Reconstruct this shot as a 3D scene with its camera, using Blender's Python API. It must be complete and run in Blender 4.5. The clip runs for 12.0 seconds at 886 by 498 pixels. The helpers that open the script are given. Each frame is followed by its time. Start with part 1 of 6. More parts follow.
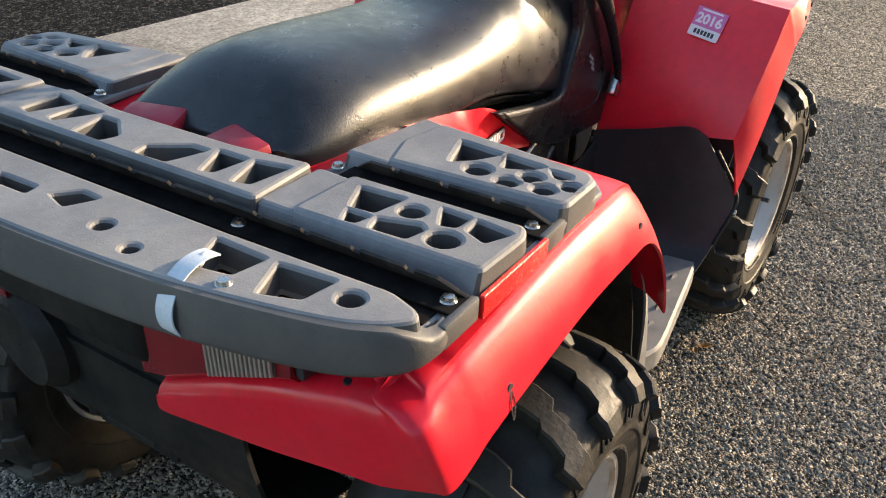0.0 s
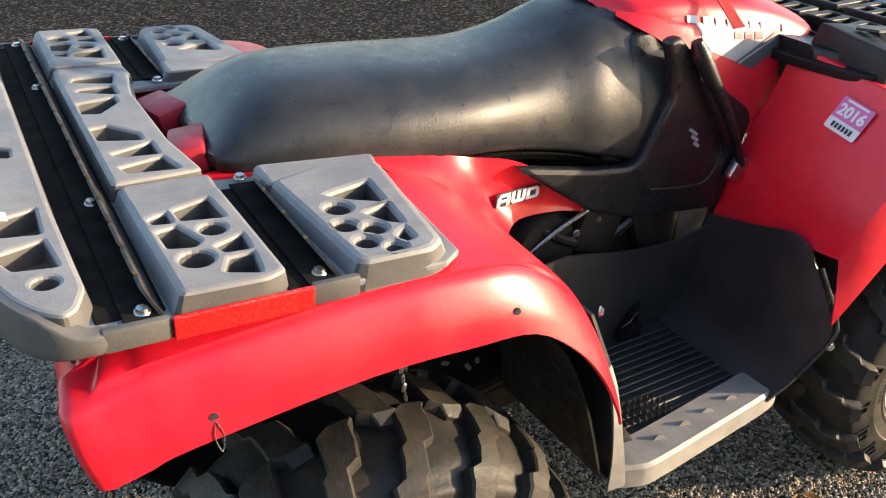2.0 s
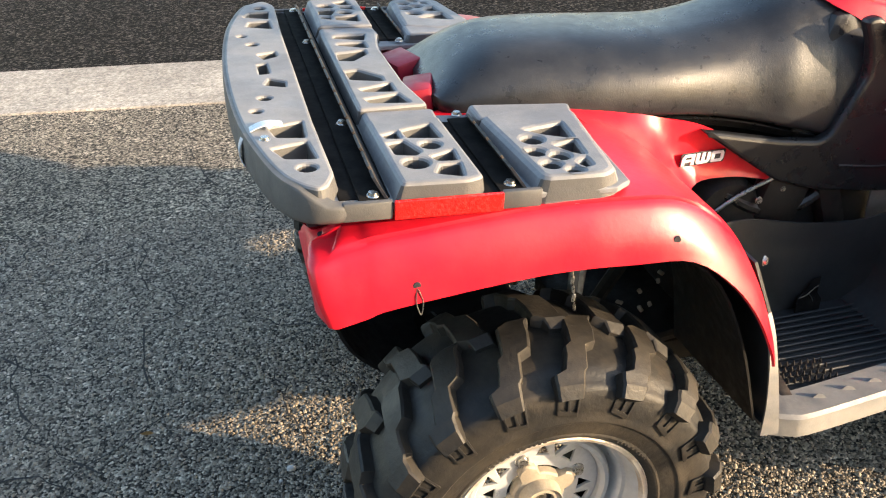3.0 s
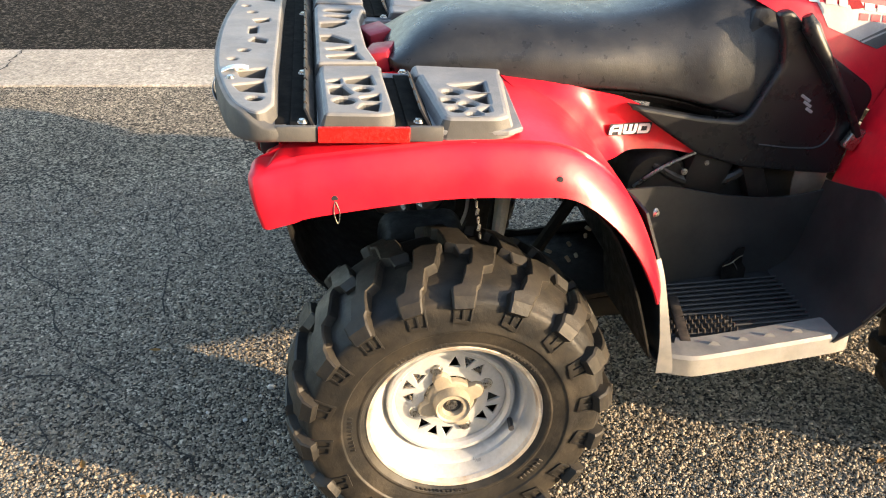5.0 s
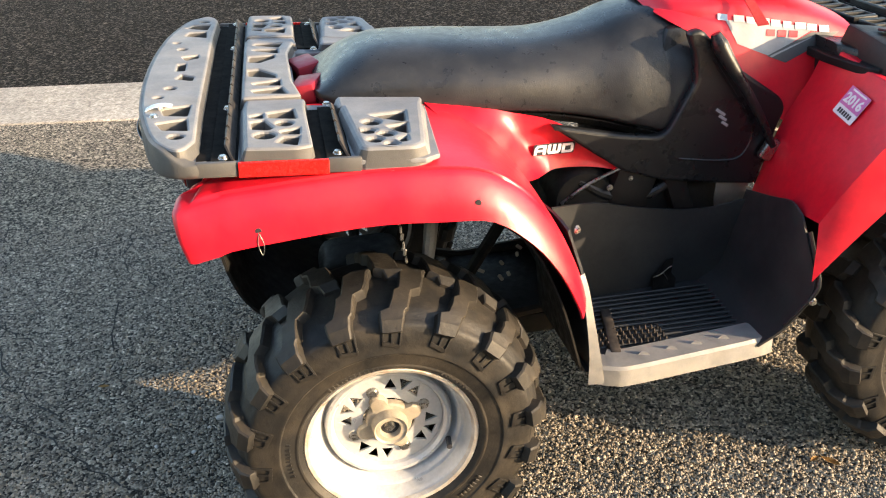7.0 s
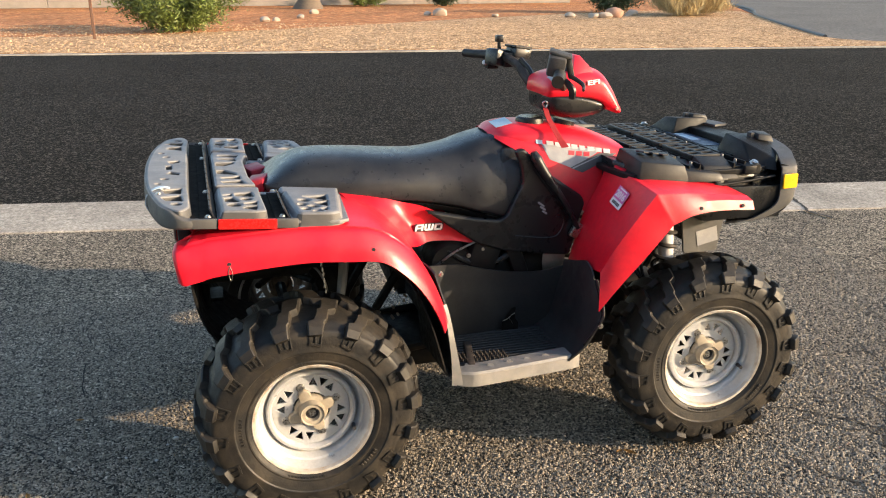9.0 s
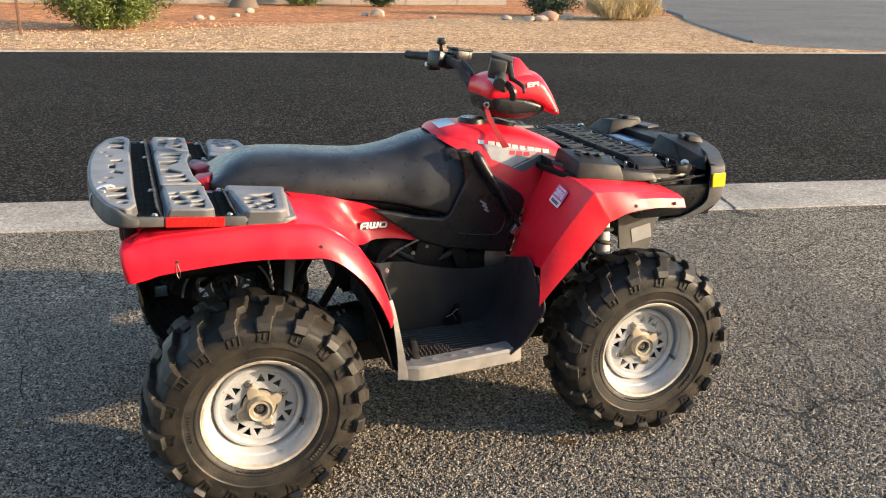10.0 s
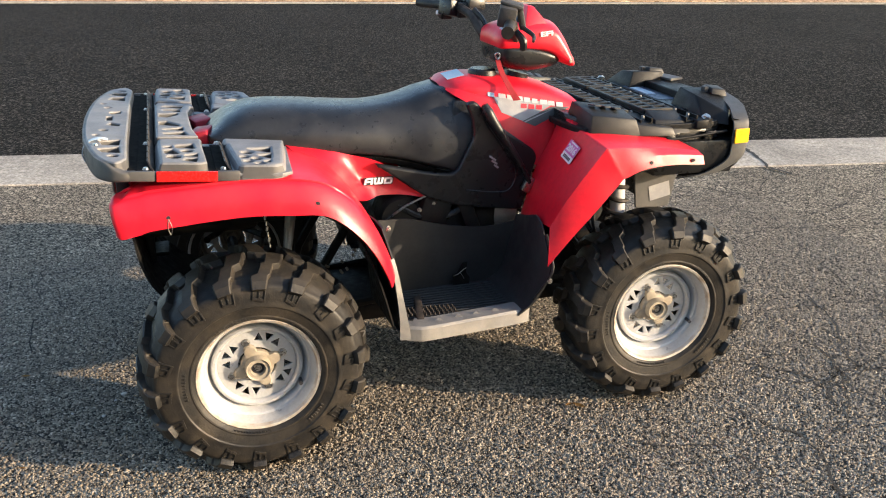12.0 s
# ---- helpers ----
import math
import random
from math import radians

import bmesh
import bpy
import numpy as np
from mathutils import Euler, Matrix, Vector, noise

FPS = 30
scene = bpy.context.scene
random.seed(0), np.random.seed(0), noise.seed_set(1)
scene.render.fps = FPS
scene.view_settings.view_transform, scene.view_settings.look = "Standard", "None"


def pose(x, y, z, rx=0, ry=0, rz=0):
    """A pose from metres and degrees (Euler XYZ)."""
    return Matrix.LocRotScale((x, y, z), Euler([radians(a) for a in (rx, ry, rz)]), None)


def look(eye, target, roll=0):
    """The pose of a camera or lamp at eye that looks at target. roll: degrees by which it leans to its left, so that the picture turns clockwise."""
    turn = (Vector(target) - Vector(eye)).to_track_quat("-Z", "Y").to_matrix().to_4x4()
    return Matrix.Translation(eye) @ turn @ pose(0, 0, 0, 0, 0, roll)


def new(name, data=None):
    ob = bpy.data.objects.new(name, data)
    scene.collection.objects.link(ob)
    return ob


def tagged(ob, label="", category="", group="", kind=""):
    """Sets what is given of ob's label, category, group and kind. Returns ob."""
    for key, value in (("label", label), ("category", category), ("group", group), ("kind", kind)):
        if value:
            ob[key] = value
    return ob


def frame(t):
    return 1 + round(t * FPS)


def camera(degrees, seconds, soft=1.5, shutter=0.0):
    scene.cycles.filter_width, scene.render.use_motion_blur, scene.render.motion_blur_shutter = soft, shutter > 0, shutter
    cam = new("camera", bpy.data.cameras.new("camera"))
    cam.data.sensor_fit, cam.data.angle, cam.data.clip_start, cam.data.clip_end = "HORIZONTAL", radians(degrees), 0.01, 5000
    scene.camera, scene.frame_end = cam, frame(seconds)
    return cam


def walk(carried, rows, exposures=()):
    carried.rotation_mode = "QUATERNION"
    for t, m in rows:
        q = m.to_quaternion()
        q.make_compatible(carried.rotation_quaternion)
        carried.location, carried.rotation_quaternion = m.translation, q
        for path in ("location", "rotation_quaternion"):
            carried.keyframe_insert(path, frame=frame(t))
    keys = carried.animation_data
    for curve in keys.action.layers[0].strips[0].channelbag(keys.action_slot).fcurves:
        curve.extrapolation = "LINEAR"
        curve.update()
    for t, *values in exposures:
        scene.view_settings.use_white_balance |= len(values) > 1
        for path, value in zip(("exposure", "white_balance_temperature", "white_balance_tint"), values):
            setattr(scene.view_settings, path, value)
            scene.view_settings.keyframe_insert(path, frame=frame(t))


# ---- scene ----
cam = camera(56.2, 12.0, soft=1.1)
PATH = [
    (0, (-0.72, -0.778, 1.281), (0.719, 0.109, 0.213), 1.2),
    (0.3, (-0.7, -0.901, 1.264), (0.638, 0.107, 0.171), 1.0),
    (0.5, (-0.681, -0.94, 1.262), (0.611, 0.118, 0.162), 0.1),
    (0.6, (-0.665, -0.951, 1.268), (0.605, 0.128, 0.162), -0.2),
    (1, (-0.53, -0.996, 1.272), (0.697, 0.156, 0.192), -1.9),
    (1.5, (-0.408, -1.049, 1.292), (0.733, 0.232, 0.263), -0.4),
    (1.8, (-0.343, -1.116, 1.297), (0.656, 0.286, 0.278), 0.8),
    (2, (-0.275, -1.156, 1.298), (0.571, 0.338, 0.274), 0.8),
    (2.5, (-0.26, -1.236, 1.293), (0.22, 0.41, 0.263), -1.7),
    (2.8, (-0.31, -1.326, 1.307), (0.061, 0.353, 0.286), -2.2),
    (3, (-0.323, -1.376, 1.304), (0.051, 0.307, 0.291), -2.2),
    (3.2, (-0.328, -1.417, 1.309), (0.062, 0.265, 0.3), -1.7),
    (4.8, (-0.152, -1.677, 1.303), (0.074, 0.061, 0.341), -0.3),
    (5, (-0.135, -1.682, 1.298), (0.065, 0.049, 0.315), -1.0),
    (5.5, (-0.114, -1.697, 1.3), (0.095, 0.01, 0.279), -1.9),
    (6, (-0.098, -1.687, 1.299), (0.127, 0.013, 0.269), -1.9),
    (6.5, (-0.08, -1.684, 1.299), (0.163, 0.014, 0.27), -2.0),
    (7, (-0.059, -1.721, 1.323), (0.209, 0.02, 0.377), -2.6),
    (7.2, (-0.083, -1.806, 1.345), (0.222, -0.026, 0.485), -2.7),
    (8.8, (-0.149, -2.451, 1.421), (0.321, -0.614, 0.783), -0.1),
    (9, (-0.169, -2.48, 1.416), (0.333, -0.652, 0.779), 0.0),
    (9.5, (-0.202, -2.521, 1.427), (0.395, -0.721, 0.793), 0.8),
    (9.9, (-0.207, -2.535, 1.411), (0.435, -0.746, 0.788), 1.1),
    (10, (-0.204, -2.529, 1.423), (0.44, -0.745, 0.79), 1.1),
    (10.5, (-0.174, -2.521, 1.416), (0.484, -0.757, 0.743), 1.5),
    (11, (-0.147, -2.504, 1.411), (0.48, -0.743, 0.7), 1.5),
    (11.5, (-0.12, -2.478, 1.401), (0.458, -0.708, 0.672), 1.1),
    (12, (-0.098, -2.479, 1.404), (0.457, -0.705, 0.668), 0.8),
]
walk(cam, [(t, look(eye, target, roll)) for t, eye, target, roll in PATH], exposures=[(0.0, 1.58, 6500, 10), (0.5, 1.66, 6550, 10), (1.0, 1.80, 6550, 10), (1.5, 1.84, 6550, 10), (2.0, 1.92, 6600, 10), (2.5, 2.12, 6650, 10), (3.0, 2.15, 6750, 10), (5.5, 2.15, 6950, 10), (7.0, 2.10, 6850, 10), (9.0, 1.60, 6600, 10), (10.0, 1.58, 6450, 10), (11.0, 1.60, 6350, 10), (12.0, 1.64, 6320, 10)])

# ---- world and sun ----
SUN_AZ, SUN_EL = radians(-30.0), radians(13.1)      # towards the machine's front right
sun_dir = Vector((math.cos(SUN_AZ) * math.cos(SUN_EL), math.sin(SUN_AZ) * math.cos(SUN_EL), math.sin(SUN_EL)))
world = bpy.data.worlds.new("sky")
scene.world = world
world.use_nodes = True
wn = world.node_tree.nodes
sky = wn.new("ShaderNodeTexSky")
sky.sky_type, sky.sun_disc = "NISHITA", False
sky.sun_elevation, sky.sun_rotation = SUN_EL, math.pi / 2 - SUN_AZ
world.node_tree.links.new(sky.outputs[0], wn["Background"].inputs[0])
wn["Background"].inputs[1].default_value = 0.15
sun_data = bpy.data.lights.new("sun", "SUN")
sun_data.energy, sun_data.angle, sun_data.color = 3.35, radians(0.6), (1.0, 0.77, 0.52)
sun = new("sun", sun_data)
sun.matrix_world = look(sun_dir * 30, (0, 0, 0))


# ---- materials ----
def mat(name, c1, c2=None, scale=6.0, rough=0.5, rvar=0.12, metal=0.0, bump=0.0, bscale=150.0, dust=None, dust_amount=0.5, dust_scale=3.0, coat=0.0, island=0.0, spec=0.5):
    """A procedural surface: two colours in broad patches, a fine grain, uneven gloss, relief and, where given, dust."""
    m = bpy.data.materials.new(name)
    m.use_nodes = True
    nt = m.node_tree
    n, l = nt.nodes, nt.links
    b = n["Principled BSDF"]
    tc = n.new("ShaderNodeTexCoord")

    def tex(s, d=6.0, r=0.6):
        t = n.new("ShaderNodeTexNoise")
        t.inputs["Scale"].default_value, t.inputs["Detail"].default_value, t.inputs["Roughness"].default_value = s, d, r
        l.new(tc.outputs["Object"], t.inputs["Vector"])
        return t.outputs["Fac"]

    def ramp(fac, lo, hi):
        r = n.new("ShaderNodeMapRange")
        r.inputs[1].default_value, r.inputs[2].default_value = lo, hi
        l.new(fac, r.inputs[0])
        return r.outputs[0]

    def mix(fac, a, c):
        x = n.new("ShaderNodeMix")
        x.data_type = "RGBA"
        for i, v in ((0, fac), (6, a), (7, c)):
            if isinstance(v, (tuple, float, int)):
                x.inputs[i].default_value = (*v, 1) if isinstance(v, tuple) else v
            else:
                l.new(v, x.inputs[i])
        return x.outputs[2]

    c2 = c2 or tuple(v * 0.75 for v in c1)
    broad = tex(scale)
    colour = mix(ramp(broad, 0.35, 0.68), c1, c2)
    fine = tex(scale * 14, 3.0)
    colour = mix(ramp(fine, 0.3, 0.9), colour, tuple(v * 0.72 for v in c1))
    if island:
        g = n.new("ShaderNodeNewGeometry")
        hv = n.new("ShaderNodeHueSaturation")
        l.new(ramp(g.outputs["Random Per Island"], -1 / island + 1, 1 / island + 0.6), hv.inputs["Value"])
        rr = n.new("ShaderNodeMapRange")
        rr.inputs[3].default_value, rr.inputs[4].default_value = 1 - island, 1 + island
        l.new(g.outputs["Random Per Island"], rr.inputs[0])
        l.new(rr.outputs[0], hv.inputs["Value"])
        l.new(colour, hv.inputs["Color"])
        colour = hv.outputs[0]
    rg = n.new("ShaderNodeMapRange")
    rg.inputs[3].default_value, rg.inputs[4].default_value = max(0.03, rough - rvar), min(1, rough + rvar)
    l.new(ramp(tex(scale * 3), 0.3, 0.7), rg.inputs[0])
    gloss = rg.outputs[0]
    if dust:
        d = n.new("ShaderNodeMath")
        d.operation = "MULTIPLY"
        d.inputs[1].default_value = dust_amount
        l.new(ramp(tex(dust_scale, 9.0, 0.65), 0.42, 0.70), d.inputs[0])
        colour = mix(d.outputs[0], colour, dust)
    l.new(colour, b.inputs["Base Color"])
    l.new(gloss, b.inputs["Roughness"])
    b.inputs["Metallic"].default_value = metal
    b.inputs["Specular IOR Level"].default_value = spec
    b.inputs["Coat Weight"].default_value = coat
    b.inputs["Coat Roughness"].default_value = 0.25
    if bump:
        bp = n.new("ShaderNodeBump")
        bp.inputs["Strength"].default_value, bp.inputs["Distance"].default_value = 0.6, bump
        l.new(tex(bscale, 4.0), bp.inputs["Height"])
        l.new(bp.outputs[0], b.inputs["Normal"])
    return m


def aggregate(name, tones, cell, relief, rough=0.85, stain=0.5, stain_scale=0.7, spec=0.3):
    """A stony surface: chips of several tones with relief between them, under broad stains."""
    m = bpy.data.materials.new(name)
    m.use_nodes = True
    nt = m.node_tree
    n, l = nt.nodes, nt.links
    b = n["Principled BSDF"]
    tc = n.new("ShaderNodeTexCoord")
    warp = n.new("ShaderNodeTexNoise")
    warp.inputs["Scale"].default_value = cell * 0.6
    l.new(tc.outputs["Object"], warp.inputs["Vector"])
    wmix = n.new("ShaderNodeVectorMath")
    wmix.operation = "MULTIPLY_ADD"
    wmix.inputs[1].default_value = (0.9 / cell,) * 3
    l.new(warp.outputs["Color"], wmix.inputs[0])
    l.new(tc.outputs["Object"], wmix.inputs[2])
    v = n.new("ShaderNodeTexVoronoi")
    v.inputs["Scale"].default_value = cell
    l.new(wmix.outputs[0], v.inputs["Vector"])
    sep = n.new("ShaderNodeSeparateColor")
    l.new(v.outputs["Color"], sep.inputs[0])
    cr = n.new("ShaderNodeValToRGB")
    cr.color_ramp.interpolation = "LINEAR"
    els = cr.color_ramp.elements
    for i, (p, c) in enumerate(tones):
        e = els[i] if i < 2 else els.new(p)
        e.position, e.color = p, (*c, 1)
    l.new(sep.outputs[0], cr.inputs[0])
    big = n.new("ShaderNodeTexNoise")
    big.inputs["Scale"].default_value, big.inputs["Detail"].default_value = stain_scale, 8.0
    l.new(tc.outputs["Object"], big.inputs["Vector"])
    mr = n.new("ShaderNodeMapRange")
    mr.inputs[1].default_value, mr.inputs[2].default_value = 0.3, 0.7
    mr.inputs[3].default_value, mr.inputs[4].default_value = 1 - stain * 0.5, 1 + stain * 0.35
    l.new(big.outputs["Fac"], mr.inputs[0])
    mid = n.new("ShaderNodeTexNoise")
    mid.inputs["Scale"].default_value, mid.inputs["Detail"].default_value = stain_scale * 14, 6.0
    l.new(tc.outputs["Object"], mid.inputs["Vector"])
    mr2 = n.new("ShaderNodeMapRange")
    mr2.inputs[1].default_value, mr2.inputs[2].default_value = 0.3, 0.7
    mr2.inputs[3].default_value, mr2.inputs[4].default_value = 0.82, 1.15
    l.new(mid.outputs["Fac"], mr2.inputs[0])
    gr = n.new("ShaderNodeTexNoise")
    gr.inputs["Scale"].default_value, gr.inputs["Detail"].default_value = cell * 0.28, 3.0
    l.new(tc.outputs["Object"], gr.inputs["Vector"])
    mr3 = n.new("ShaderNodeMapRange")
    mr3.inputs[1].default_value, mr3.inputs[2].default_value = 0.32, 0.68
    mr3.inputs[3].default_value, mr3.inputs[4].default_value = 0.62, 1.40
    l.new(gr.outputs["Fac"], mr3.inputs[0])
    mul3 = n.new("ShaderNodeMath")
    mul3.operation = "MULTIPLY"
    l.new(mr.outputs[0], mul3.inputs[0])
    l.new(mr3.outputs[0], mul3.inputs[1])
    mul = n.new("ShaderNodeMath")
    mul.operation = "MULTIPLY"
    l.new(mul3.outputs[0], mul.inputs[0])
    l.new(mr2.outputs[0], mul.inputs[1])
    sc = n.new("ShaderNodeVectorMath")
    sc.operation = "SCALE"
    l.new(cr.outputs[0], sc.inputs[0])
    l.new(mul.outputs[0], sc.inputs["Scale"])
    l.new(sc.outputs[0], b.inputs["Base Color"])
    b.inputs["Roughness"].default_value = rough
    b.inputs["Specular IOR Level"].default_value = spec
    inv = n.new("ShaderNodeMath")
    inv.operation = "MULTIPLY_ADD"
    inv.inputs[1].default_value, inv.inputs[2].default_value = -1.0, 1.0
    l.new(v.outputs["Distance"], inv.inputs[0])
    add = n.new("ShaderNodeMath")
    add.operation = "MULTIPLY_ADD"
    add.inputs[1].default_value = 0.6
    l.new(sep.outputs[1], add.inputs[0])
    l.new(inv.outputs[0], add.inputs[2])
    bp = n.new("ShaderNodeBump")
    bp.inputs["Strength"].default_value, bp.inputs["Distance"].default_value = 1.0, relief
    l.new(add.outputs[0], bp.inputs["Height"])
    l.new(bp.outputs[0], b.inputs["Normal"])
    return m


RED = mat("red_plastic", (0.73, 0.008, 0.026), (0.65, 0.008, 0.023), 4, 0.36, 0.08, bump=0.0006, bscale=60, dust=(0.64, 0.08, 0.085), dust_amount=0.13, dust_scale=6, spec=0.5)
REDDARK = mat("red_bracket_paint", (0.35, 0.012, 0.03), None, 10, 0.5)
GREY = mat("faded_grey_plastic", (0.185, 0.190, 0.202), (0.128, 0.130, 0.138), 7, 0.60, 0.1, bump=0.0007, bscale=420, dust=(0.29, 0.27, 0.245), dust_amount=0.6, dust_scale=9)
# the pad pockets' walls use it too, as painted-in shade
GREYSIDE = mat("unfaded_and_shade_grey_plastic", (0.082, 0.081, 0.081), (0.060, 0.060, 0.061), 7, 0.55, 0.1, bump=0.0007, bscale=420, dust=(0.15, 0.14, 0.125), dust_amount=0.4, dust_scale=9)
BLACK = mat("black_plastic", (0.0100, 0.0108, 0.0124), (0.0145, 0.0152, 0.0168), 8, 0.31, 0.10, bump=0.0008, bscale=500, dust=(0.042, 0.042, 0.042), dust_amount=0.11, dust_scale=7, spec=0.36)
FOOTM = mat("dusty_black_footwell_plastic", (0.020, 0.021, 0.023), (0.027, 0.028, 0.030), 8, 0.42, 0.10, bump=0.0008, bscale=500, dust=(0.080, 0.076, 0.070), dust_amount=0.22, dust_scale=9, spec=0.42)
MATT = mat("matt_black_rack_plastic", (0.0075, 0.008, 0.009), (0.011, 0.0115, 0.0125), 8, 0.45, 0.12, bump=0.0008, bscale=500, dust=(0.055, 0.053, 0.05), dust_amount=0.20, dust_scale=7, spec=0.16)
RACKTOP = mat("dusty_black_rack_top", (0.0090, 0.0095, 0.0100), (0.0155, 0.0152, 0.0150), 9, 0.50, 0.1, bump=0.0008, bscale=450, dust=(0.070, 0.067, 0.062), dust_amount=0.30, dust_scale=11, spec=0.3)
WEATHERED = mat("weathered_grey_housing", (0.045, 0.043, 0.040), (0.070, 0.066, 0.060), 18, 0.62, 0.1, bump=0.001, bscale=260, spec=0.3)
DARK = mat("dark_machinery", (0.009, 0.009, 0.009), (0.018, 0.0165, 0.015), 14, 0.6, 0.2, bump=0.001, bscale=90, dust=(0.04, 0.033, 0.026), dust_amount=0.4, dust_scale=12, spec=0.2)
STEEL = mat("black_painted_steel", (0.020, 0.018, 0.0175), (0.042, 0.036, 0.032), 20, 0.52, 0.10, dust=(0.16, 0.128, 0.105), dust_amount=0.38, dust_scale=26, spec=0.16)
# black rail steel, darkened further for the shade inside channels and wall gap
CHANNEL = mat("black_shaded_channel", (0.005, 0.005, 0.0055), (0.012, 0.011, 0.010), 25, 0.85, 0.1, dust=(0.05, 0.045, 0.04), dust_amount=0.2, dust_scale=30, spec=0.04)
ZINCDULL = mat("dull_peg_metal", (0.20, 0.195, 0.185), (0.13, 0.125, 0.12), 60, 0.5, 0.1, metal=0.3)
ZINC = mat("zinc_bolt", (0.55, 0.54, 0.52), (0.4, 0.38, 0.34), 60, 0.3, 0.1, metal=1.0)
SEATM = mat("black_vinyl", (0.012, 0.013, 0.0155), (0.019, 0.020, 0.023), 11, 0.32, 0.08, bump=0.0006, bscale=380, dust=(0.090, 0.091, 0.093), dust_amount=0.20, dust_scale=13, spec=0.40)
RUBBER = mat("dusty_rubber", (0.0105, 0.0103, 0.0102), (0.017, 0.0158, 0.0145), 8, 0.55, 0.14, bump=0.0016, bscale=110, dust=(0.080, 0.064, 0.045), dust_amount=0.50, dust_scale=11, spec=0.34)
SILVER = mat("dusty_silver_paint", (0.54, 0.552, 0.57), (0.45, 0.455, 0.46), 9, 0.36, 0.1, metal=0.25, bump=0.0005, bscale=80, dust=(0.44, 0.38, 0.30), dust_amount=0.26, dust_scale=14)
LIPM = mat("rusty_rim_lip", (0.60, 0.57, 0.52), (0.36, 0.25, 0.16), 30, 0.5, 0.1, metal=0.4, bump=0.001, bscale=200)
HUBM = mat("dirty_cast_metal", (0.42, 0.37, 0.29), (0.30, 0.26, 0.20), 25, 0.62, 0.12, metal=0.2, bump=0.001, bscale=200, dust=(0.12, 0.08, 0.05), dust_amount=0.4, dust_scale=30)
STEPM = mat("scuffed_grey_step", (0.24, 0.232, 0.224), (0.16, 0.155, 0.15), 18, 0.55, 0.12, bump=0.0008, bscale=300, dust=(0.34, 0.31, 0.26), dust_amount=0.5, dust_scale=14)
BRASSY = mat("bare_engine_metal", (0.45, 0.42, 0.36), (0.3, 0.28, 0.25), 30, 0.42, 0.1, metal=0.8)
WHITE = mat("white_decal", (0.78, 0.77, 0.76), (0.7, 0.69, 0.69), 30, 0.45)
PINK = mat("pink_decal", (0.62, 0.16, 0.40), (0.55, 0.14, 0.36), 30, 0.45)
INK = mat("dark_print", (0.03, 0.03, 0.035), None, 30, 0.5)
SILVDEC = mat("silver_grey_decal", (0.36, 0.36, 0.37), (0.25, 0.25, 0.27), 20, 0.4)
PALEDEC = mat("pale_silver_print", (0.52, 0.52, 0.53), (0.42, 0.42, 0.44), 30, 0.4)
GREYDEC = mat("dark_grey_decal", (0.075, 0.08, 0.085), None, 20, 0.4)
LABELBLUE = mat("dark_blue_label", (0.045, 0.07, 0.12), (0.06, 0.09, 0.14), 20, 0.35)
BLUEDEC = mat("pale_blue_decal", (0.40, 0.55, 0.68), (0.5, 0.6, 0.68), 20, 0.4)
AMBER = mat("amber_reflector", (0.85, 0.42, 0.01), (0.9, 0.5, 0.02), 40, 0.15, bump=0.001, bscale=300)
REFLECT = mat("red_reflector", (0.75, 0.012, 0.01), (0.6, 0.01, 0.01), 60, 0.25, bump=0.003, bscale=260)
LENS = mat("red_lens", (0.22, 0.004, 0.009), (0.15, 0.003, 0.006), 20, 0.12, 0.04, coat=0.6)
CLEAR = mat("ribbed_clear_lens", (0.34, 0.28, 0.24), (0.25, 0.20, 0.17), 30, 0.14, 0.05, coat=0.6)
LENSBACK = mat("dull_lens_backing", (0.13, 0.10, 0.085), None, 30, 0.25, 0.05)
TIE = mat("white_nylon_band", (0.62, 0.68, 0.74), None, 30, 0.35)
STRAP = mat("red_webbing", (0.42, 0.02, 0.025), (0.34, 0.015, 0.02), 60, 0.8, bump=0.001, bscale=500)
LEAFDRY = mat("dry_leaf", (0.40, 0.22, 0.06), (0.30, 0.16, 0.05), 60, 0.7)
SPRING = mat("white_spring_paint", (0.62, 0.60, 0.60), (0.5, 0.47, 0.45), 20, 0.4)

# the darkest chip tones stand in for shadows between the chips
ASPHALT = aggregate("worn_chip_asphalt", [(0.0, (0.028, 0.026, 0.0235)), (1.0, (0.66, 0.56, 0.435)), (0.34, (0.076, 0.069, 0.058)), (0.52, (0.225, 0.196, 0.157)), (0.82, (0.41, 0.350, 0.272))], 165, 0.0095, 0.9, 0.55, 0.9, 0.12)
ROADM = aggregate("fresh_dark_asphalt", [(0.0, (0.0095, 0.0088, 0.0081)), (1.0, (0.125, 0.108, 0.090)), (0.7, (0.0205, 0.0188, 0.0171))], 90, 0.006, 0.95, 0.35, 0.5, 0.04)
CONCRETE = aggregate("weathered_concrete", [(0.0, (0.325, 0.28, 0.225)), (1.0, (0.40, 0.35, 0.29)), (0.5, (0.36, 0.315, 0.26))], 260, 0.0008, 0.85, 0.65, 1.5)
GRAVELM = aggregate("tan_gravel", [(0.0, (0.24, 0.135, 0.066)), (1.0, (0.70, 0.48, 0.29)), (0.5, (0.46, 0.29, 0.16))], 22, 0.02, 0.95, 0.35, 0.8, 0.1)
EARTHM = aggregate("red_earth", [(0.0, (0.35, 0.125, 0.042)), (1.0, (0.58, 0.29, 0.125)), (0.6, (0.47, 0.180, 0.062))], 14, 0.02, 0.95, 0.6, 0.5)
DESERTM = aggregate("desert_ground", [(0.0, (0.22, 0.16, 0.11)), (1.0, (0.45, 0.36, 0.27))], 3, 0.03, 0.95, 0.6, 0.1)

from mathutils.bvhtree import BVHTree
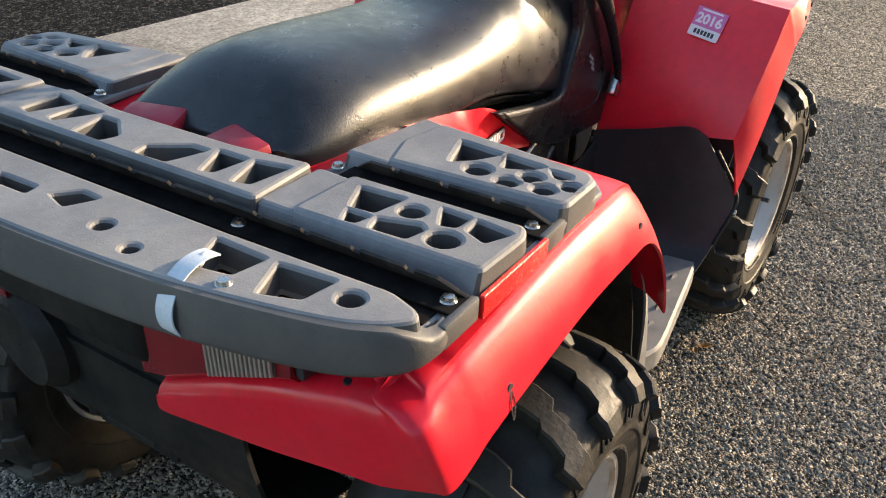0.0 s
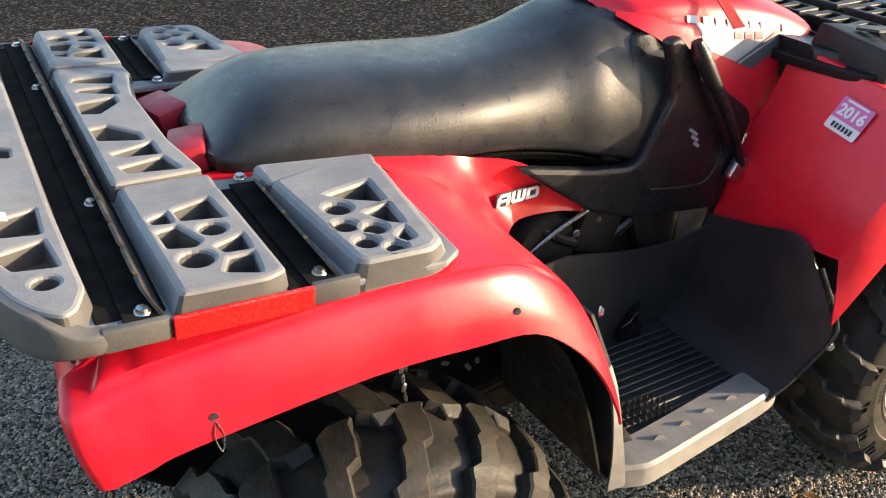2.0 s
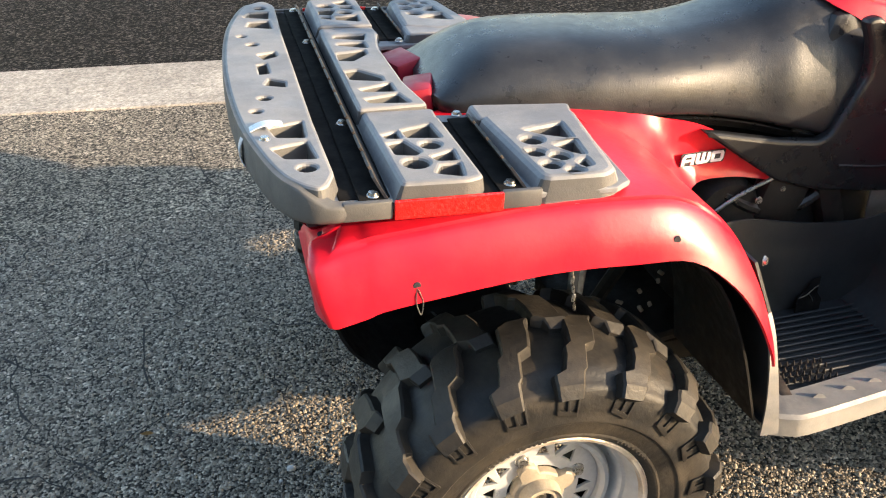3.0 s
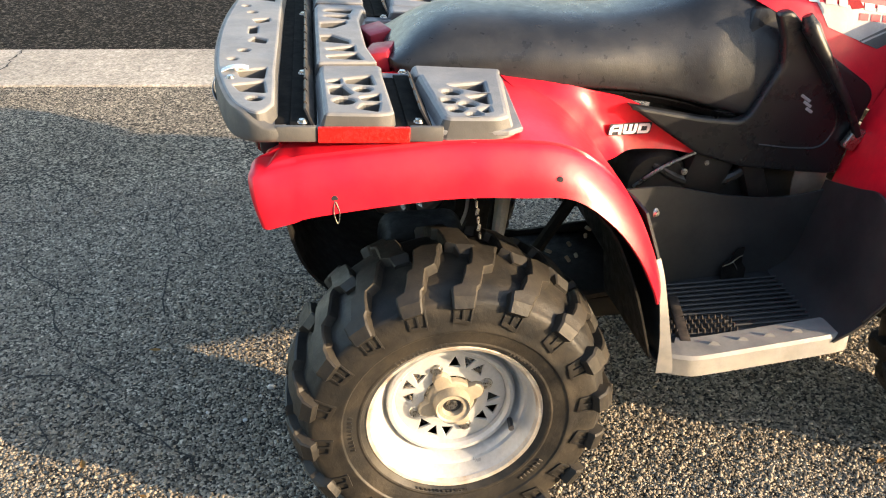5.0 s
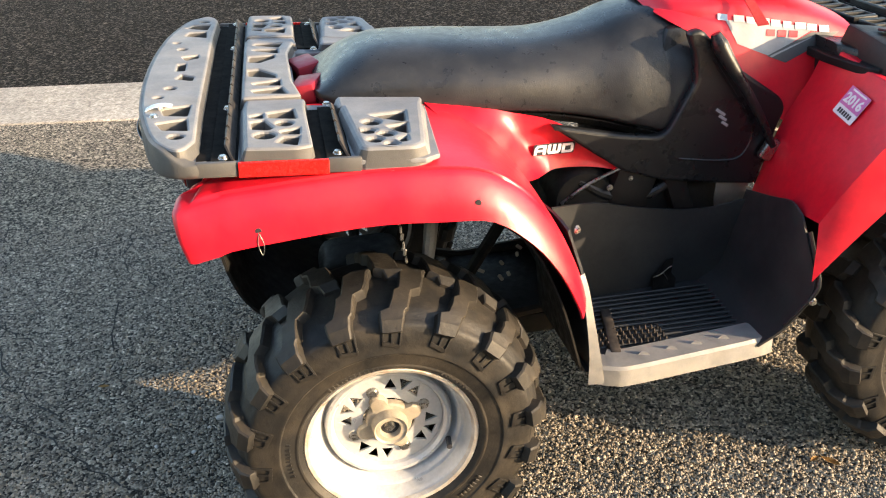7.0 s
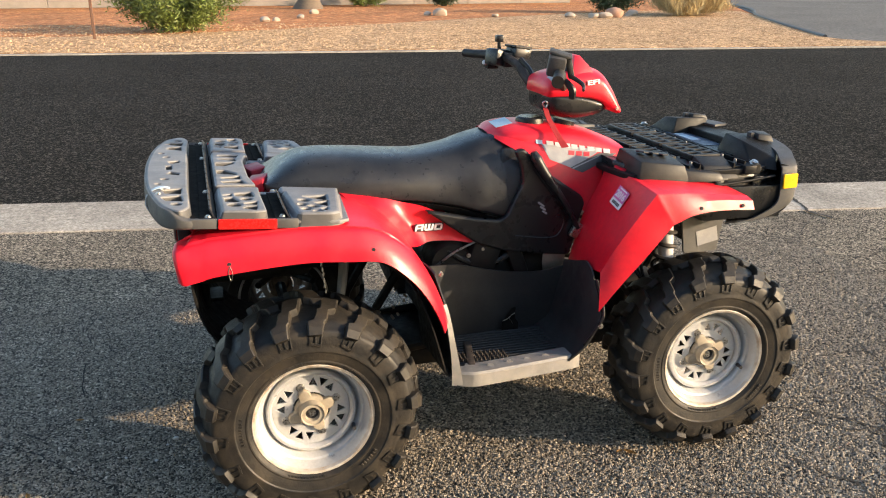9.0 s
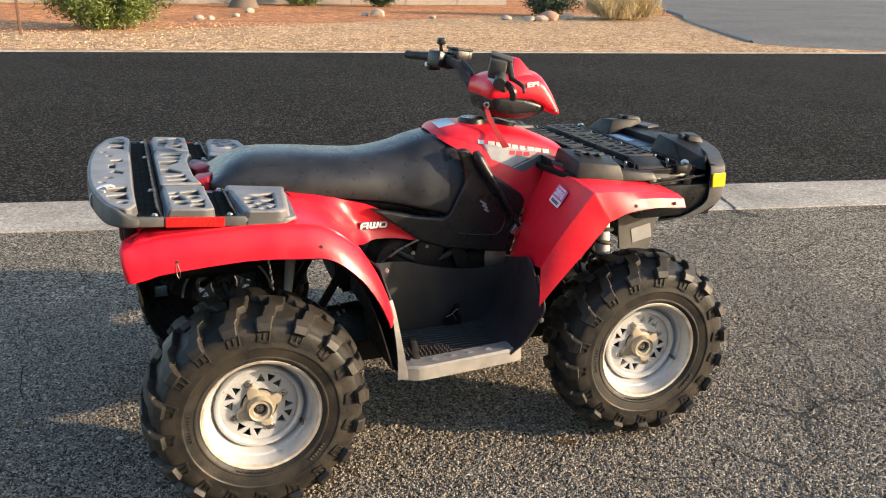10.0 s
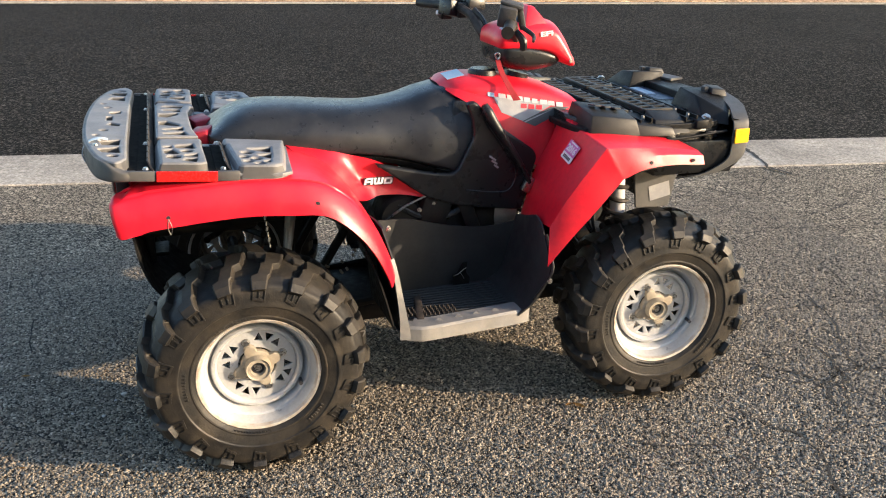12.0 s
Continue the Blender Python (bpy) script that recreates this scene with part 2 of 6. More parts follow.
# ---- mesh helpers ----
def mesh_of(verts, faces, angle=35):
    me = bpy.data.meshes.new("m")
    me.from_pydata([tuple(v) for v in verts], [], faces)
    me.validate()
    bm = bmesh.new()
    bm.from_mesh(me)
    bmesh.ops.recalc_face_normals(bm, faces=bm.faces)
    return done(bm, angle, me)


def done(bm, angle=35, me=None):
    me = me or bpy.data.meshes.new("m")
    bm.to_mesh(me)
    bm.free()
    me.polygons.foreach_set("use_smooth", [True] * len(me.polygons))
    me.set_sharp_from_angle(angle=radians(angle))
    return me


def part(name, me, material, parent=None, label="", m=None):
    """One mesh object under a thing or a part."""
    if isinstance(me, bmesh.types.BMesh):
        me = done(me)
    if material and not me.materials:
        me.materials.append(material)
    ob = new(name, me)
    me.name = name
    if parent:
        ob.parent = parent
    if m is not None:
        ob.matrix_basis = m
    return tagged(ob, label)


def join(*meshes):
    bm = bmesh.new()
    for me in meshes:
        bm.from_mesh(me)
    return done(bm)


def moved(me, m):
    me.transform(m)
    if m.determinant() < 0:
        me.flip_normals()
    return me


def mirrored(me):
    return moved(me.copy(), Matrix.Diagonal((1, -1, 1, 1)))


def catmull(pts, k):
    """A smooth line through the points, k steps to each stretch."""
    p = np.array(pts, float)
    q = np.vstack([2 * p[0] - p[1], p, 2 * p[-1] - p[-2]])
    out = []
    for i in range(len(p) - 1):
        a, b, c, d = q[i : i + 4]
        for j in range(k):
            t = j / k
            out.append(0.5 * (2 * b + (c - a) * t + (2 * a - 5 * b + 4 * c - d) * t * t + (3 * b - a - 3 * c + d) * t**3))
    return np.array(out + [p[-1]])


def loft(rings, cap=True, closed=True, angle=35):
    n = len(rings[0])
    verts = [v for r in rings for v in r]
    faces = []
    for i in range(len(rings) - 1):
        for j in range(n if closed else n - 1):
            a, b = i * n + j, i * n + (j + 1) % n
            faces.append((a, b, b + n, a + n))
    if cap and closed:
        faces += [tuple(range(n)), tuple(range((len(rings) - 1) * n, len(rings) * n))]
    return mesh_of(verts, faces, angle)


def sheet(rows, thick=0.004, k=1, kr=1, angle=35):
    """A skin through rows of points, smoothed along and across, with thickness."""
    rows = [catmull(r, kr) if kr > 1 else np.array(r, float) for r in rows]
    if k > 1:
        rows = list(np.swapaxes(np.array([catmull(c, k) for c in np.swapaxes(np.array(rows), 0, 1)]), 0, 1))
    n = len(rows[0])
    verts = [v for r in rows for v in r]
    faces = [(i * n + j, i * n + j + 1, (i + 1) * n + j + 1, (i + 1) * n + j) for i in range(len(rows) - 1) for j in range(n - 1)]
    me = bpy.data.meshes.new("m")
    me.from_pydata([tuple(v) for v in verts], [], faces)
    bm = bmesh.new()
    bm.from_mesh(me)
    bmesh.ops.recalc_face_normals(bm, faces=bm.faces)
    bmesh.ops.solidify(bm, geom=bm.faces[:], thickness=thick)
    bmesh.ops.recalc_face_normals(bm, faces=bm.faces)
    return done(bm, angle, me)


def tube(pts, r, n=10, k=4, cap=True):
    pts = catmull(pts, k) if k > 1 else np.array(pts, float)
    rings, up = [], None
    radii = r if isinstance(r, (list, tuple)) else [r] * len(pts)
    if len(radii) != len(pts):
        radii = np.interp(np.linspace(0, 1, len(pts)), np.linspace(0, 1, len(radii)), radii)
    for i, p in enumerate(pts):
        d = Vector(pts[min(i + 1, len(pts) - 1)] - pts[max(i - 1, 0)]).normalized()
        if up is None:
            up = d.orthogonal().normalized()
        up = (up - d * up.dot(d)).normalized()
        side = d.cross(up)
        rings.append([Vector(p) + (up * math.cos(a) + side * math.sin(a)) * radii[i] for a in np.linspace(0, 2 * math.pi, n, endpoint=False)])
    return loft(rings, cap)


def lathe(profile, n=48, angle=35):
    """Profile of (radius, y) turned round the y axis."""
    rings = [[(r * math.sin(a), y, r * math.cos(a)) for a in np.linspace(0, 2 * math.pi, n, endpoint=False)] for r, y in profile]
    return loft(rings, False, True, angle)


def box(x, y, z, bevel=0.004, seg=2, m=None):
    bm = bmesh.new()
    bmesh.ops.create_cube(bm, size=1, matrix=Matrix.Diagonal((x, y, z, 1)))
    if bevel:
        bmesh.ops.bevel(bm, geom=bm.edges[:], offset=bevel, segments=seg, affect="EDGES", profile=0.5)
    if m is not None:
        bm.transform(m)
    return done(bm)


def slab(outline, holes=(), z0=0.0, z1=0.02, bevel=0.004, res=1):
    """A plate with holes: outline and holes in x, y, from z0 up to z1, edges rounded."""
    cu = bpy.data.curves.new("slab", "CURVE")
    cu.dimensions, cu.fill_mode = "2D", "BOTH"
    cu.extrude, cu.bevel_depth, cu.bevel_resolution, cu.offset = (z1 - z0) / 2 - bevel, bevel, res, -bevel
    for poly in (outline, *holes):
        sp = cu.splines.new("POLY")
        sp.points.add(len(poly) - 1)
        for pt, (x, y) in zip(sp.points, poly):
            pt.co = (x, y, 0, 1)
        sp.use_cyclic_u = True
    ob = bpy.data.objects.new("slab", cu)
    me = bpy.data.meshes.new_from_object(ob)
    bpy.data.objects.remove(ob)
    me.transform(Matrix.Translation((0, 0, (z0 + z1) / 2)))
    bm = bmesh.new()
    bm.from_mesh(me)
    bmesh.ops.remove_doubles(bm, verts=bm.verts, dist=1e-5)
    bmesh.ops.recalc_face_normals(bm, faces=bm.faces)
    me.materials.clear()
    return done(bm, 14, me)


def hull(low, high, bevel=0.004):
    """A bevelled block between a lower and an upper ring of points."""
    bm = bmesh.new()
    rings = [[bm.verts.new(p) for p in r] for r in (low, high)]
    n = len(low)
    for i in range(n):
        bm.faces.new((rings[0][i], rings[0][(i + 1) % n], rings[1][(i + 1) % n], rings[1][i]))
    bm.faces.new(rings[0])
    bm.faces.new(rings[1])
    bmesh.ops.recalc_face_normals(bm, faces=bm.faces)
    bmesh.ops.bevel(bm, geom=bm.edges[:], offset=bevel, segments=2, affect="EDGES", profile=0.5, clamp_overlap=True)
    return done(bm, 30)


def ring_poly(x, y, r, n=14):
    return [(x + r * math.cos(a), y + r * math.sin(a)) for a in np.linspace(0, 2 * math.pi, n, endpoint=False)]


def soft_poly(pts, r=0.006, k=3):
    """The polygon with its corners rounded."""
    out = []
    for i, p in enumerate(pts):
        p, a, b = Vector(p), Vector(pts[i - 1]), Vector(pts[(i + 1) % len(pts)])
        u, v = (a - p), (b - p)
        s = min(r, u.length * 0.45, v.length * 0.45)
        u, v = p + u.normalized() * s, p + v.normalized() * s
        for t in np.linspace(0, 1, k + 1):
            q = u * (1 - t) ** 2 + p * 2 * t * (1 - t) + v * t * t
            out.append((q.x, q.y))
    return out


def both_sides(name, me, material, parent, label=""):
    return part(name, me, material, parent, label), part(name, mirrored(me), material, parent, label)


def text_mesh(body, size, depth=0.0006):
    cu = bpy.data.curves.new("t", "FONT")
    cu.body, cu.size, cu.extrude, cu.align_x, cu.align_y, cu.resolution_u = body, size, depth, "CENTER", "CENTER", 3
    cu.offset = size * 0.035
    ob = bpy.data.objects.new("t", cu)
    me = bpy.data.meshes.new_from_object(ob)
    bpy.data.objects.remove(ob)
    me.materials.clear()
    return me


def facing(p, normal, up=(0, 0, 1)):
    """A pose at p whose z axis is the normal and whose y axis leans towards up."""
    z = Vector(normal).normalized()
    y = Vector(up) - z * z.dot(Vector(up))
    if y.length < 1e-4:
        y = Vector((0, 1, 0)) - z * z.y
    y.normalize()
    x = y.cross(z)
    m = Matrix((x, y, z)).transposed().to_4x4()
    m.translation = p
    return m


# ---- the ground ----
ROAD_TURN = -9.5                    # the street runs slightly askew to the machine
def street(x, y):
    a = radians(ROAD_TURN)
    return (x * math.cos(a) - y * math.sin(a), 2.93 + x * math.sin(a) + y * math.cos(a))


def strip(x0, x1, y0, y1, z0, z1, bevel=0.0, n=1):
    pts = [street(x0 + (x1 - x0) * i / n, y0) for i in range(n + 1)] + [street(x1 - (x1 - x0) * i / n, y1) for i in range(n + 1)]
    return slab(pts, (), z0, z1, bevel) if bevel else mesh_of([(*p, z) for z in (z0, z1) for p in pts], [tuple(range(len(pts))), tuple(range(len(pts), 2 * len(pts)))] + [(i, (i + 1) % len(pts), len(pts) + (i + 1) % len(pts), len(pts) + i) for i in range(len(pts))])


ground = part("ground", mesh_of([(-1500, -1500, -0.05), (1500, -1500, -0.05), (1500, 1500, -0.05), (-1500, 1500, -0.05)], [(0, 1, 2, 3)]), DESERTM)
tagged(ground, "dry sandy desert ground reaching the horizon", "ground", kind="structure")
# added out of view: keeps low sky light off the machine's near side
house = part("sky_block_wall", join(box(18.0, 0.3, 3.2, 0.02, 1, Matrix.Translation((-5.5, -6.2, 1.55))), box(18.6, 1.2, 0.18, 0.03, 1, Matrix.Translation((-5.5, -6.3, 3.2)))), CONCRETE)
tagged(house, "plain tan unseen wall added behind the driveway to block low skylight", "wall", kind="structure")
driveway = part("driveway", strip(-14, 16, -16, -0.66, -0.08, 0.0), ASPHALT)
tagged(driveway, "worn grey chip asphalt driveway with fine cracks", "driveway", kind="structure")
gutter = part("concrete_gutter", strip(-60, 60, -0.655, -0.005, -0.10, 0.006, 0.012), CONCRETE)
tagged(gutter, "pale concrete gutter strip along the street", "gutter", kind="structure")
road = part("road", strip(-250, 250, 0.0, 10.1, -0.09, 0.0), ROADM)
tagged(road, "fresh dark asphalt street", "road", kind="structure")
far_kerb = part("far_kerb", strip(-60, 60, 10.105, 10.3, -0.10, 0.02, 0.015), CONCRETE)
tagged(far_kerb, "thin pale concrete kerb on the far side of the street", "kerb", kind="structure")


# ---- the quad bike ----
atv = new("quad_bike")
tagged(atv, "red utility quad bike with black racks, parked on asphalt", "quad bike")

# wheels
RW, FW = (0.013, 0.300, 0.303), (1.218, 0.306, 0.300)          # x, hub height, tyre radius


def carcass(radius, half, rim):
    """Tyre section (radius, y), y outwards negative, from the outer bead over the tread to the inner bead."""
    s = half
    pts = [(rim, -s * 0.80), (rim + 0.012, -s * 0.93), (rim + (radius - rim) * 0.42, -s * 1.03), (rim + (radius - rim) * 0.72, -s * 0.99), (radius - 0.026, -s * 0.88),
           (radius - 0.013, -s * 0.70), (radius - 0.006, -s * 0.35), (radius - 0.004, 0)]
    pts = pts + [(r, -y) for r, y in pts[-2::-1]]
    return catmull(pts, 4)


def tyre_mesh(radius, half, rim):
    prof = [tuple(p) for p in carcass(radius, half, rim)]
    out = []
    for i, (r, y) in enumerate(prof):
        out.append((r, y))
        if i in (4, 7, len(prof) - 8, len(prof) - 5):
            r2, y2 = prof[i + 1]
            g = 0.0022 * (-1 if i < len(prof) / 2 else 1)
            out += [(r + (r2 - r) * 0.25, y + (y2 - y) * 0.25 + g), (r + (r2 - r) * 0.6, y + (y2 - y) * 0.6 + g)]
    return lathe(out, 72, 28)


def lug_mesh(radius, half, rim, side, height=0.021):
    """One chevron lug that climbs from the shoulder and hooks over the tread."""
    prof = carcass(radius, half, rim)
    n = len(prof) - 1
    grad = np.gradient(prof, axis=0)

    def at(a, s, h):
        i = min(max(s, 0.0), 1.0) * n
        r, y = (np.interp(i, range(n + 1), prof[:, c]) for c in (0, 1))
        gr, gy = (np.interp(i, range(n + 1), grad[:, c]) for c in (0, 1))
        k = math.hypot(gr, gy)
        r, y = r + h * gy / k, y - h * gr / k
        return (r * math.sin(a), y * side, r * math.cos(a))

    # angle (degrees), place on the section, half-width (degrees), height share
    path = [(-0.3, 0.205, 3.7, 0.30), (-0.3, 0.216, 4.0, 0.86), (0.0, 0.250, 4.3, 1.0), (0.2, 0.285, 4.5, 1.0), (0.5, 0.316, 4.6, 1.0), (2.6, 0.328, 3.5, 0.97), (3.9, 0.366, 3.1, 0.97),
            (4.6, 0.392, 3.2, 1.0), (7.2, 0.404, 3.9, 1.0), (8.4, 0.446, 4.2, 0.97), (9.0, 0.492, 4.3, 0.94), (11.0, 0.506, 3.4, 0.92), (11.8, 0.532, 2.9, 0.42)]
    shape = ((-1.12, -0.004), (-1.0, 0.84), (-0.84, 1.0), (0.84, 1.0), (1.0, 0.84), (1.12, -0.004))
    rings = [[at(radians(a + w * k), s, height * h * f if f > 0 else f) for k, f in shape] for a, s, w, h in path]
    return loft(rings, True, True, 25)


def foot_mesh(radius, half, rim, side):
    """The raised frame at a lug's foot on the sidewall."""
    prof = carcass(radius, half, rim)
    n = len(prof) - 1
    me = slab(soft_poly([(-4.6, 16.2), (3.3, 15.0), (4.2, 22.6), (-4.0, 22.6)], 0.5, 2), [soft_poly([(-3.7, 17.3), (-0.8, 16.8), (-0.5, 21.5), (-3.2, 21.5)], 0.3, 1), soft_poly([(0.2, 16.6), (2.7, 16.2), (3.2, 21.5), (0.5, 21.5)], 0.3, 1)], -3, 3.4, 0.25, 0)
    for v in me.vertices:
        a, s, h = radians(v.co.x), v.co.y / 100 * n, v.co.z / 1000
        r, y = (np.interp(s, range(n + 1), prof[:, c]) for c in (0, 1))
        r2, y2 = (np.interp(s + 0.4, range(n + 1), prof[:, c]) for c in (0, 1))
        k = math.hypot(r2 - r, y2 - y)
        r, y = r + h * (y2 - y) / k, y - h * (r2 - r) / k
        v.co = (r * math.sin(a), y * side, r * math.cos(a))
    if side < 0:
        me.flip_normals()
    return me


def rim_mesh(lip, y_lip, depth):
    """Deep dished barrel: rolled lip, bead seat, step and centre."""
    prof = [(lip - 0.004, y_lip + 0.014), (lip - 0.004, y_lip + 0.004), (lip - 0.008, y_lip + 0.010), (lip - 0.012, y_lip + 0.024), (lip - 0.016, y_lip + 0.034), (lip - 0.021, y_lip + 0.037), (lip - 0.024, y_lip + 0.042),
            (lip - 0.030, y_lip + depth - 0.014), (lip - 0.0345, y_lip + depth - 0.008), (lip - 0.0355, y_lip + depth - 0.008), (lip - 0.0365, y_lip + depth - 0.022), (lip - 0.040, y_lip + depth - 0.027), (lip - 0.046, y_lip + depth - 0.027),
            (lip - 0.051, y_lip + depth - 0.020), (lip - 0.054, y_lip + depth - 0.002)]
    return lathe(prof, 64, 26)


def lip_mesh(lip, y_lip):
    """The rolled outer edge of the rim."""
    return lathe([(lip - 0.003, y_lip + 0.010), (lip + 0.006, y_lip + 0.007), (lip + 0.008, y_lip + 0.001), (lip + 0.003, y_lip - 0.004), (lip - 0.003, y_lip - 0.002), (lip - 0.007, y_lip + 0.006)], 64)


def lettering_mesh(radius, half, rim, seed):
    """Moulded marks round the sidewall, too worn to read."""
    rng = random.Random(seed)
    prof = carcass(radius, half, rim)
    bits = []
    for start, count, lo in ((10, 9, 0.085), (100, 7, 0.11), (150, 12, 0.075), (235, 9, 0.11), (300, 12, 0.085)):
        a = start
        for i in range(count):
            w = 1.0 + rng.random()
            s = lo * (len(prof) - 1)
            r, y = (np.interp(s, range(len(prof)), prof[:, c]) for c in (0, 1))
            bits.append(box(w * 0.0034, 0.003, 0.010 + 0.003 * rng.random(), 0.0006, 1, pose(0, 0, 0, 0, a, 0) @ Matrix.Translation((0, y, r)) @ pose(0, 0, 0, -8, 0, 0)))
            a += w + 1.4
    return join(*bits)


def disc_mesh(outer, inner, y):
    """The centre disc with four groups of three triangular vents."""
    holes = [ring_poly(0, 0, inner, 32)]
    mid = 0.082
    for g in range(4):
        for j in (-1, 0, 1):
            a = radians(g * 90 + j * 18)
            w, h = 0.0118, 0.0115 * (1 if j else -1)
            cx, cy = mid * math.cos(a), mid * math.sin(a)
            u, v = Vector((math.cos(a), math.sin(a))), Vector((-math.sin(a), math.cos(a)))
            holes.append([(cx + (u * dh + v * dw).x, cy + (u * dh + v * dw).y) for dh, dw in ((-h, -w), (-h, w), (h, 0))])
    me = slab(ring_poly(0, 0, outer, 48), holes, 0, 0.006, 0.0012)
    return moved(me, pose(0, y, 0, 90, 0, 0))


def hub_mesh(y0, y1, r):
    """A cast four-armed hub flange with a raised, hollow centre."""
    arms = []
    for i in range(48):
        a = 2 * math.pi * i / 48
        arms.append(r * (0.66 + 0.34 * max(0, -math.cos(4 * a)) ** 0.7))
    rings = []
    for y, k in ((y0, 1.02), (y0 + (y1 - y0) * 0.35, 1.0), (y0 + (y1 - y0) * 0.45, 0.94)):
        rings.append([(k * arms[i] * math.sin(2 * math.pi * i / 48), y, k * arms[i] * math.cos(2 * math.pi * i / 48)) for i in range(48)])
    for y, rr in ((y0 + (y1 - y0) * 0.5, 0.52), (y1 - 0.004, 0.47), (y1, 0.42), (y1, 0.30), (y1 + 0.012, 0.27), (y1 + 0.014, 0.05)):
        rings.append([(rr * r * math.sin(2 * math.pi * i / 48), y, rr * r * math.cos(2 * math.pi * i / 48)) for i in range(48)])
    return loft(rings, False, True, 30)


def bolt_mesh(r=0.008, h=0.006):
    """A domed flange bolt head, axis z."""
    bm = bmesh.new()
    for rr, z0, z1 in ((r * 1.35, 0, h * 0.3), (r, h * 0.3, h)):
        bmesh.ops.create_cone(bm, cap_ends=True, segments=12, radius1=rr, radius2=rr * 0.9, depth=z1 - z0, matrix=Matrix.Translation((0, 0, (z0 + z1) / 2)))
    return done(bm)


BOLT = bolt_mesh()
PEG = lathe([(0.0003, 0.017), (0.0040, 0.017), (0.0052, 0.015), (0.0065, 0.0)], 10)
PEG.transform(pose(0, 0, 0, 90, 0, 0))


def bolt(parent, p, normal=(0, 0, 1), k=1.0):
    ob = part("bolt", BOLT, ZINC, parent, m=facing(p, normal) @ Matrix.Scale(k, 4))
    return ob


def wheel(x, z, y_mid, radius, half, lip, side, dish, turn, lugs, spin):
    """Tyre with its lugs, rim with disc, hub, nuts and valve; side -1: right."""
    m = Matrix.Translation((x, y_mid, z)) @ pose(0, 0, 0, 0, spin, turn)
    if side > 0:
        m = Matrix.Translation((x, y_mid, z)) @ pose(0, 0, 0, 0, spin, 180 + turn)
    key = (radius, half)
    if key not in wheel.made:
        wheel.made[key] = (tyre_mesh(radius - 0.012, half, lip), lug_mesh(radius - 0.012, half, lip, 1), lug_mesh(radius - 0.012, half, lip, -1),
                           rim_mesh(lip, -half * 0.86, dish), disc_mesh(lip - 0.0525, 0.050, -half * 0.86 + dish - 0.006), hub_mesh(-half * 0.86 + dish - 0.008, -half * 0.86 + dish - 0.042, 0.066),
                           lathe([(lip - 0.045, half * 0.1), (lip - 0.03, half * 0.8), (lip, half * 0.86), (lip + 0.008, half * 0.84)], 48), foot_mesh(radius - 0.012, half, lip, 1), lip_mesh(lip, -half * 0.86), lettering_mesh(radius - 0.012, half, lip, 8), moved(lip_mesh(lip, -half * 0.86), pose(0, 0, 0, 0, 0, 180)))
    t, la, lb, r, d, h, back, foot, edge, marks, inner = wheel.made[key]
    rng = random.Random(int(1000 * (x + y_mid + 3)))
    tyre = part("tyre", t, RUBBER, atv, "dusty black mud tyre with chevron lugs", m)
    for i in range(lugs):
        a = 360 * i / lugs + rng.uniform(-1.3, 1.3)
        wear = Matrix.Diagonal((1 - 0.012 * rng.random(), 1, 1 - 0.012 * rng.random(), 1))
        part("lug", la, RUBBER, tyre, m=pose(0, 0, 0, 0, a, 0) @ wear)
        part("lug_frame", foot, RUBBER, tyre, m=pose(0, 0, 0, 0, a + rng.uniform(-0.8, 0.8), 0))
        part("lug", lb, RUBBER, tyre, m=pose(0, 0, 0, 0, 360 * (i + 0.5) / lugs + rng.uniform(-1.3, 1.3), 0) @ wear)
    tagged(part("sidewall_lettering", marks, RUBBER, tyre, "worn moulded marks"), kind="stuff")
    rim = part("rim", r, SILVER, atv, "dusty silver steel rim", m)
    part("rim_lip", edge, LIPM, rim, "rusty rolled lip")
    part("disc", d, SILVER, rim, "silver disc with triangular vents")
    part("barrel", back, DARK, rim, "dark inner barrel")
    part("inner_lip", inner, SILVER, rim, "thin pale inner rim edge")
    part("hub", h, HUBM, rim, "dirty cast hub")
    part("hub_hollow", lathe([(0.0004, -half * 0.86 + dish - 0.0312), (0.0172, -half * 0.86 + dish - 0.0312), (0.0172, -half * 0.86 + dish - 0.028)], 20), INK, rim, "dark hollow of the hub")
    bolt(rim, (0, -half * 0.86 + dish - 0.0312, 0), (0, -1, 0), 1.0)
    for i in range(4):
        a = radians(45 + 90 * i)
        bolt(rim, (0.064 * math.sin(a) * 1.12, -half * 0.86 + dish - 0.012, 0.064 * math.cos(a) * 1.12), (0, -1, 0), 1.15)
    part("valve", tube([(0.1215, -half * 0.86 + dish * 0.62, -0.004), (0.1195, -half * 0.86 + dish * 0.25, -0.004)], 0.0055, 8, 1), INK, rim, "black valve stem")
    return tyre


wheel.made = {}
wheel(RW[0], RW[1], -0.444, RW[2], 0.116, 0.156, -1, 0.072, 0, 18, 24)
wheel(RW[0], RW[1], 0.444, RW[2], 0.116, 0.156, 1, 0.072, 0, 18, 9)
wheel(FW[0], FW[1], -0.432, FW[2], 0.096, 0.156, -1, 0.068, -2.5, 18, 22)
wheel(FW[0], FW[1], 0.432, FW[2], 0.096, 0.156, 1, 0.068, -2.5, 18, 12)

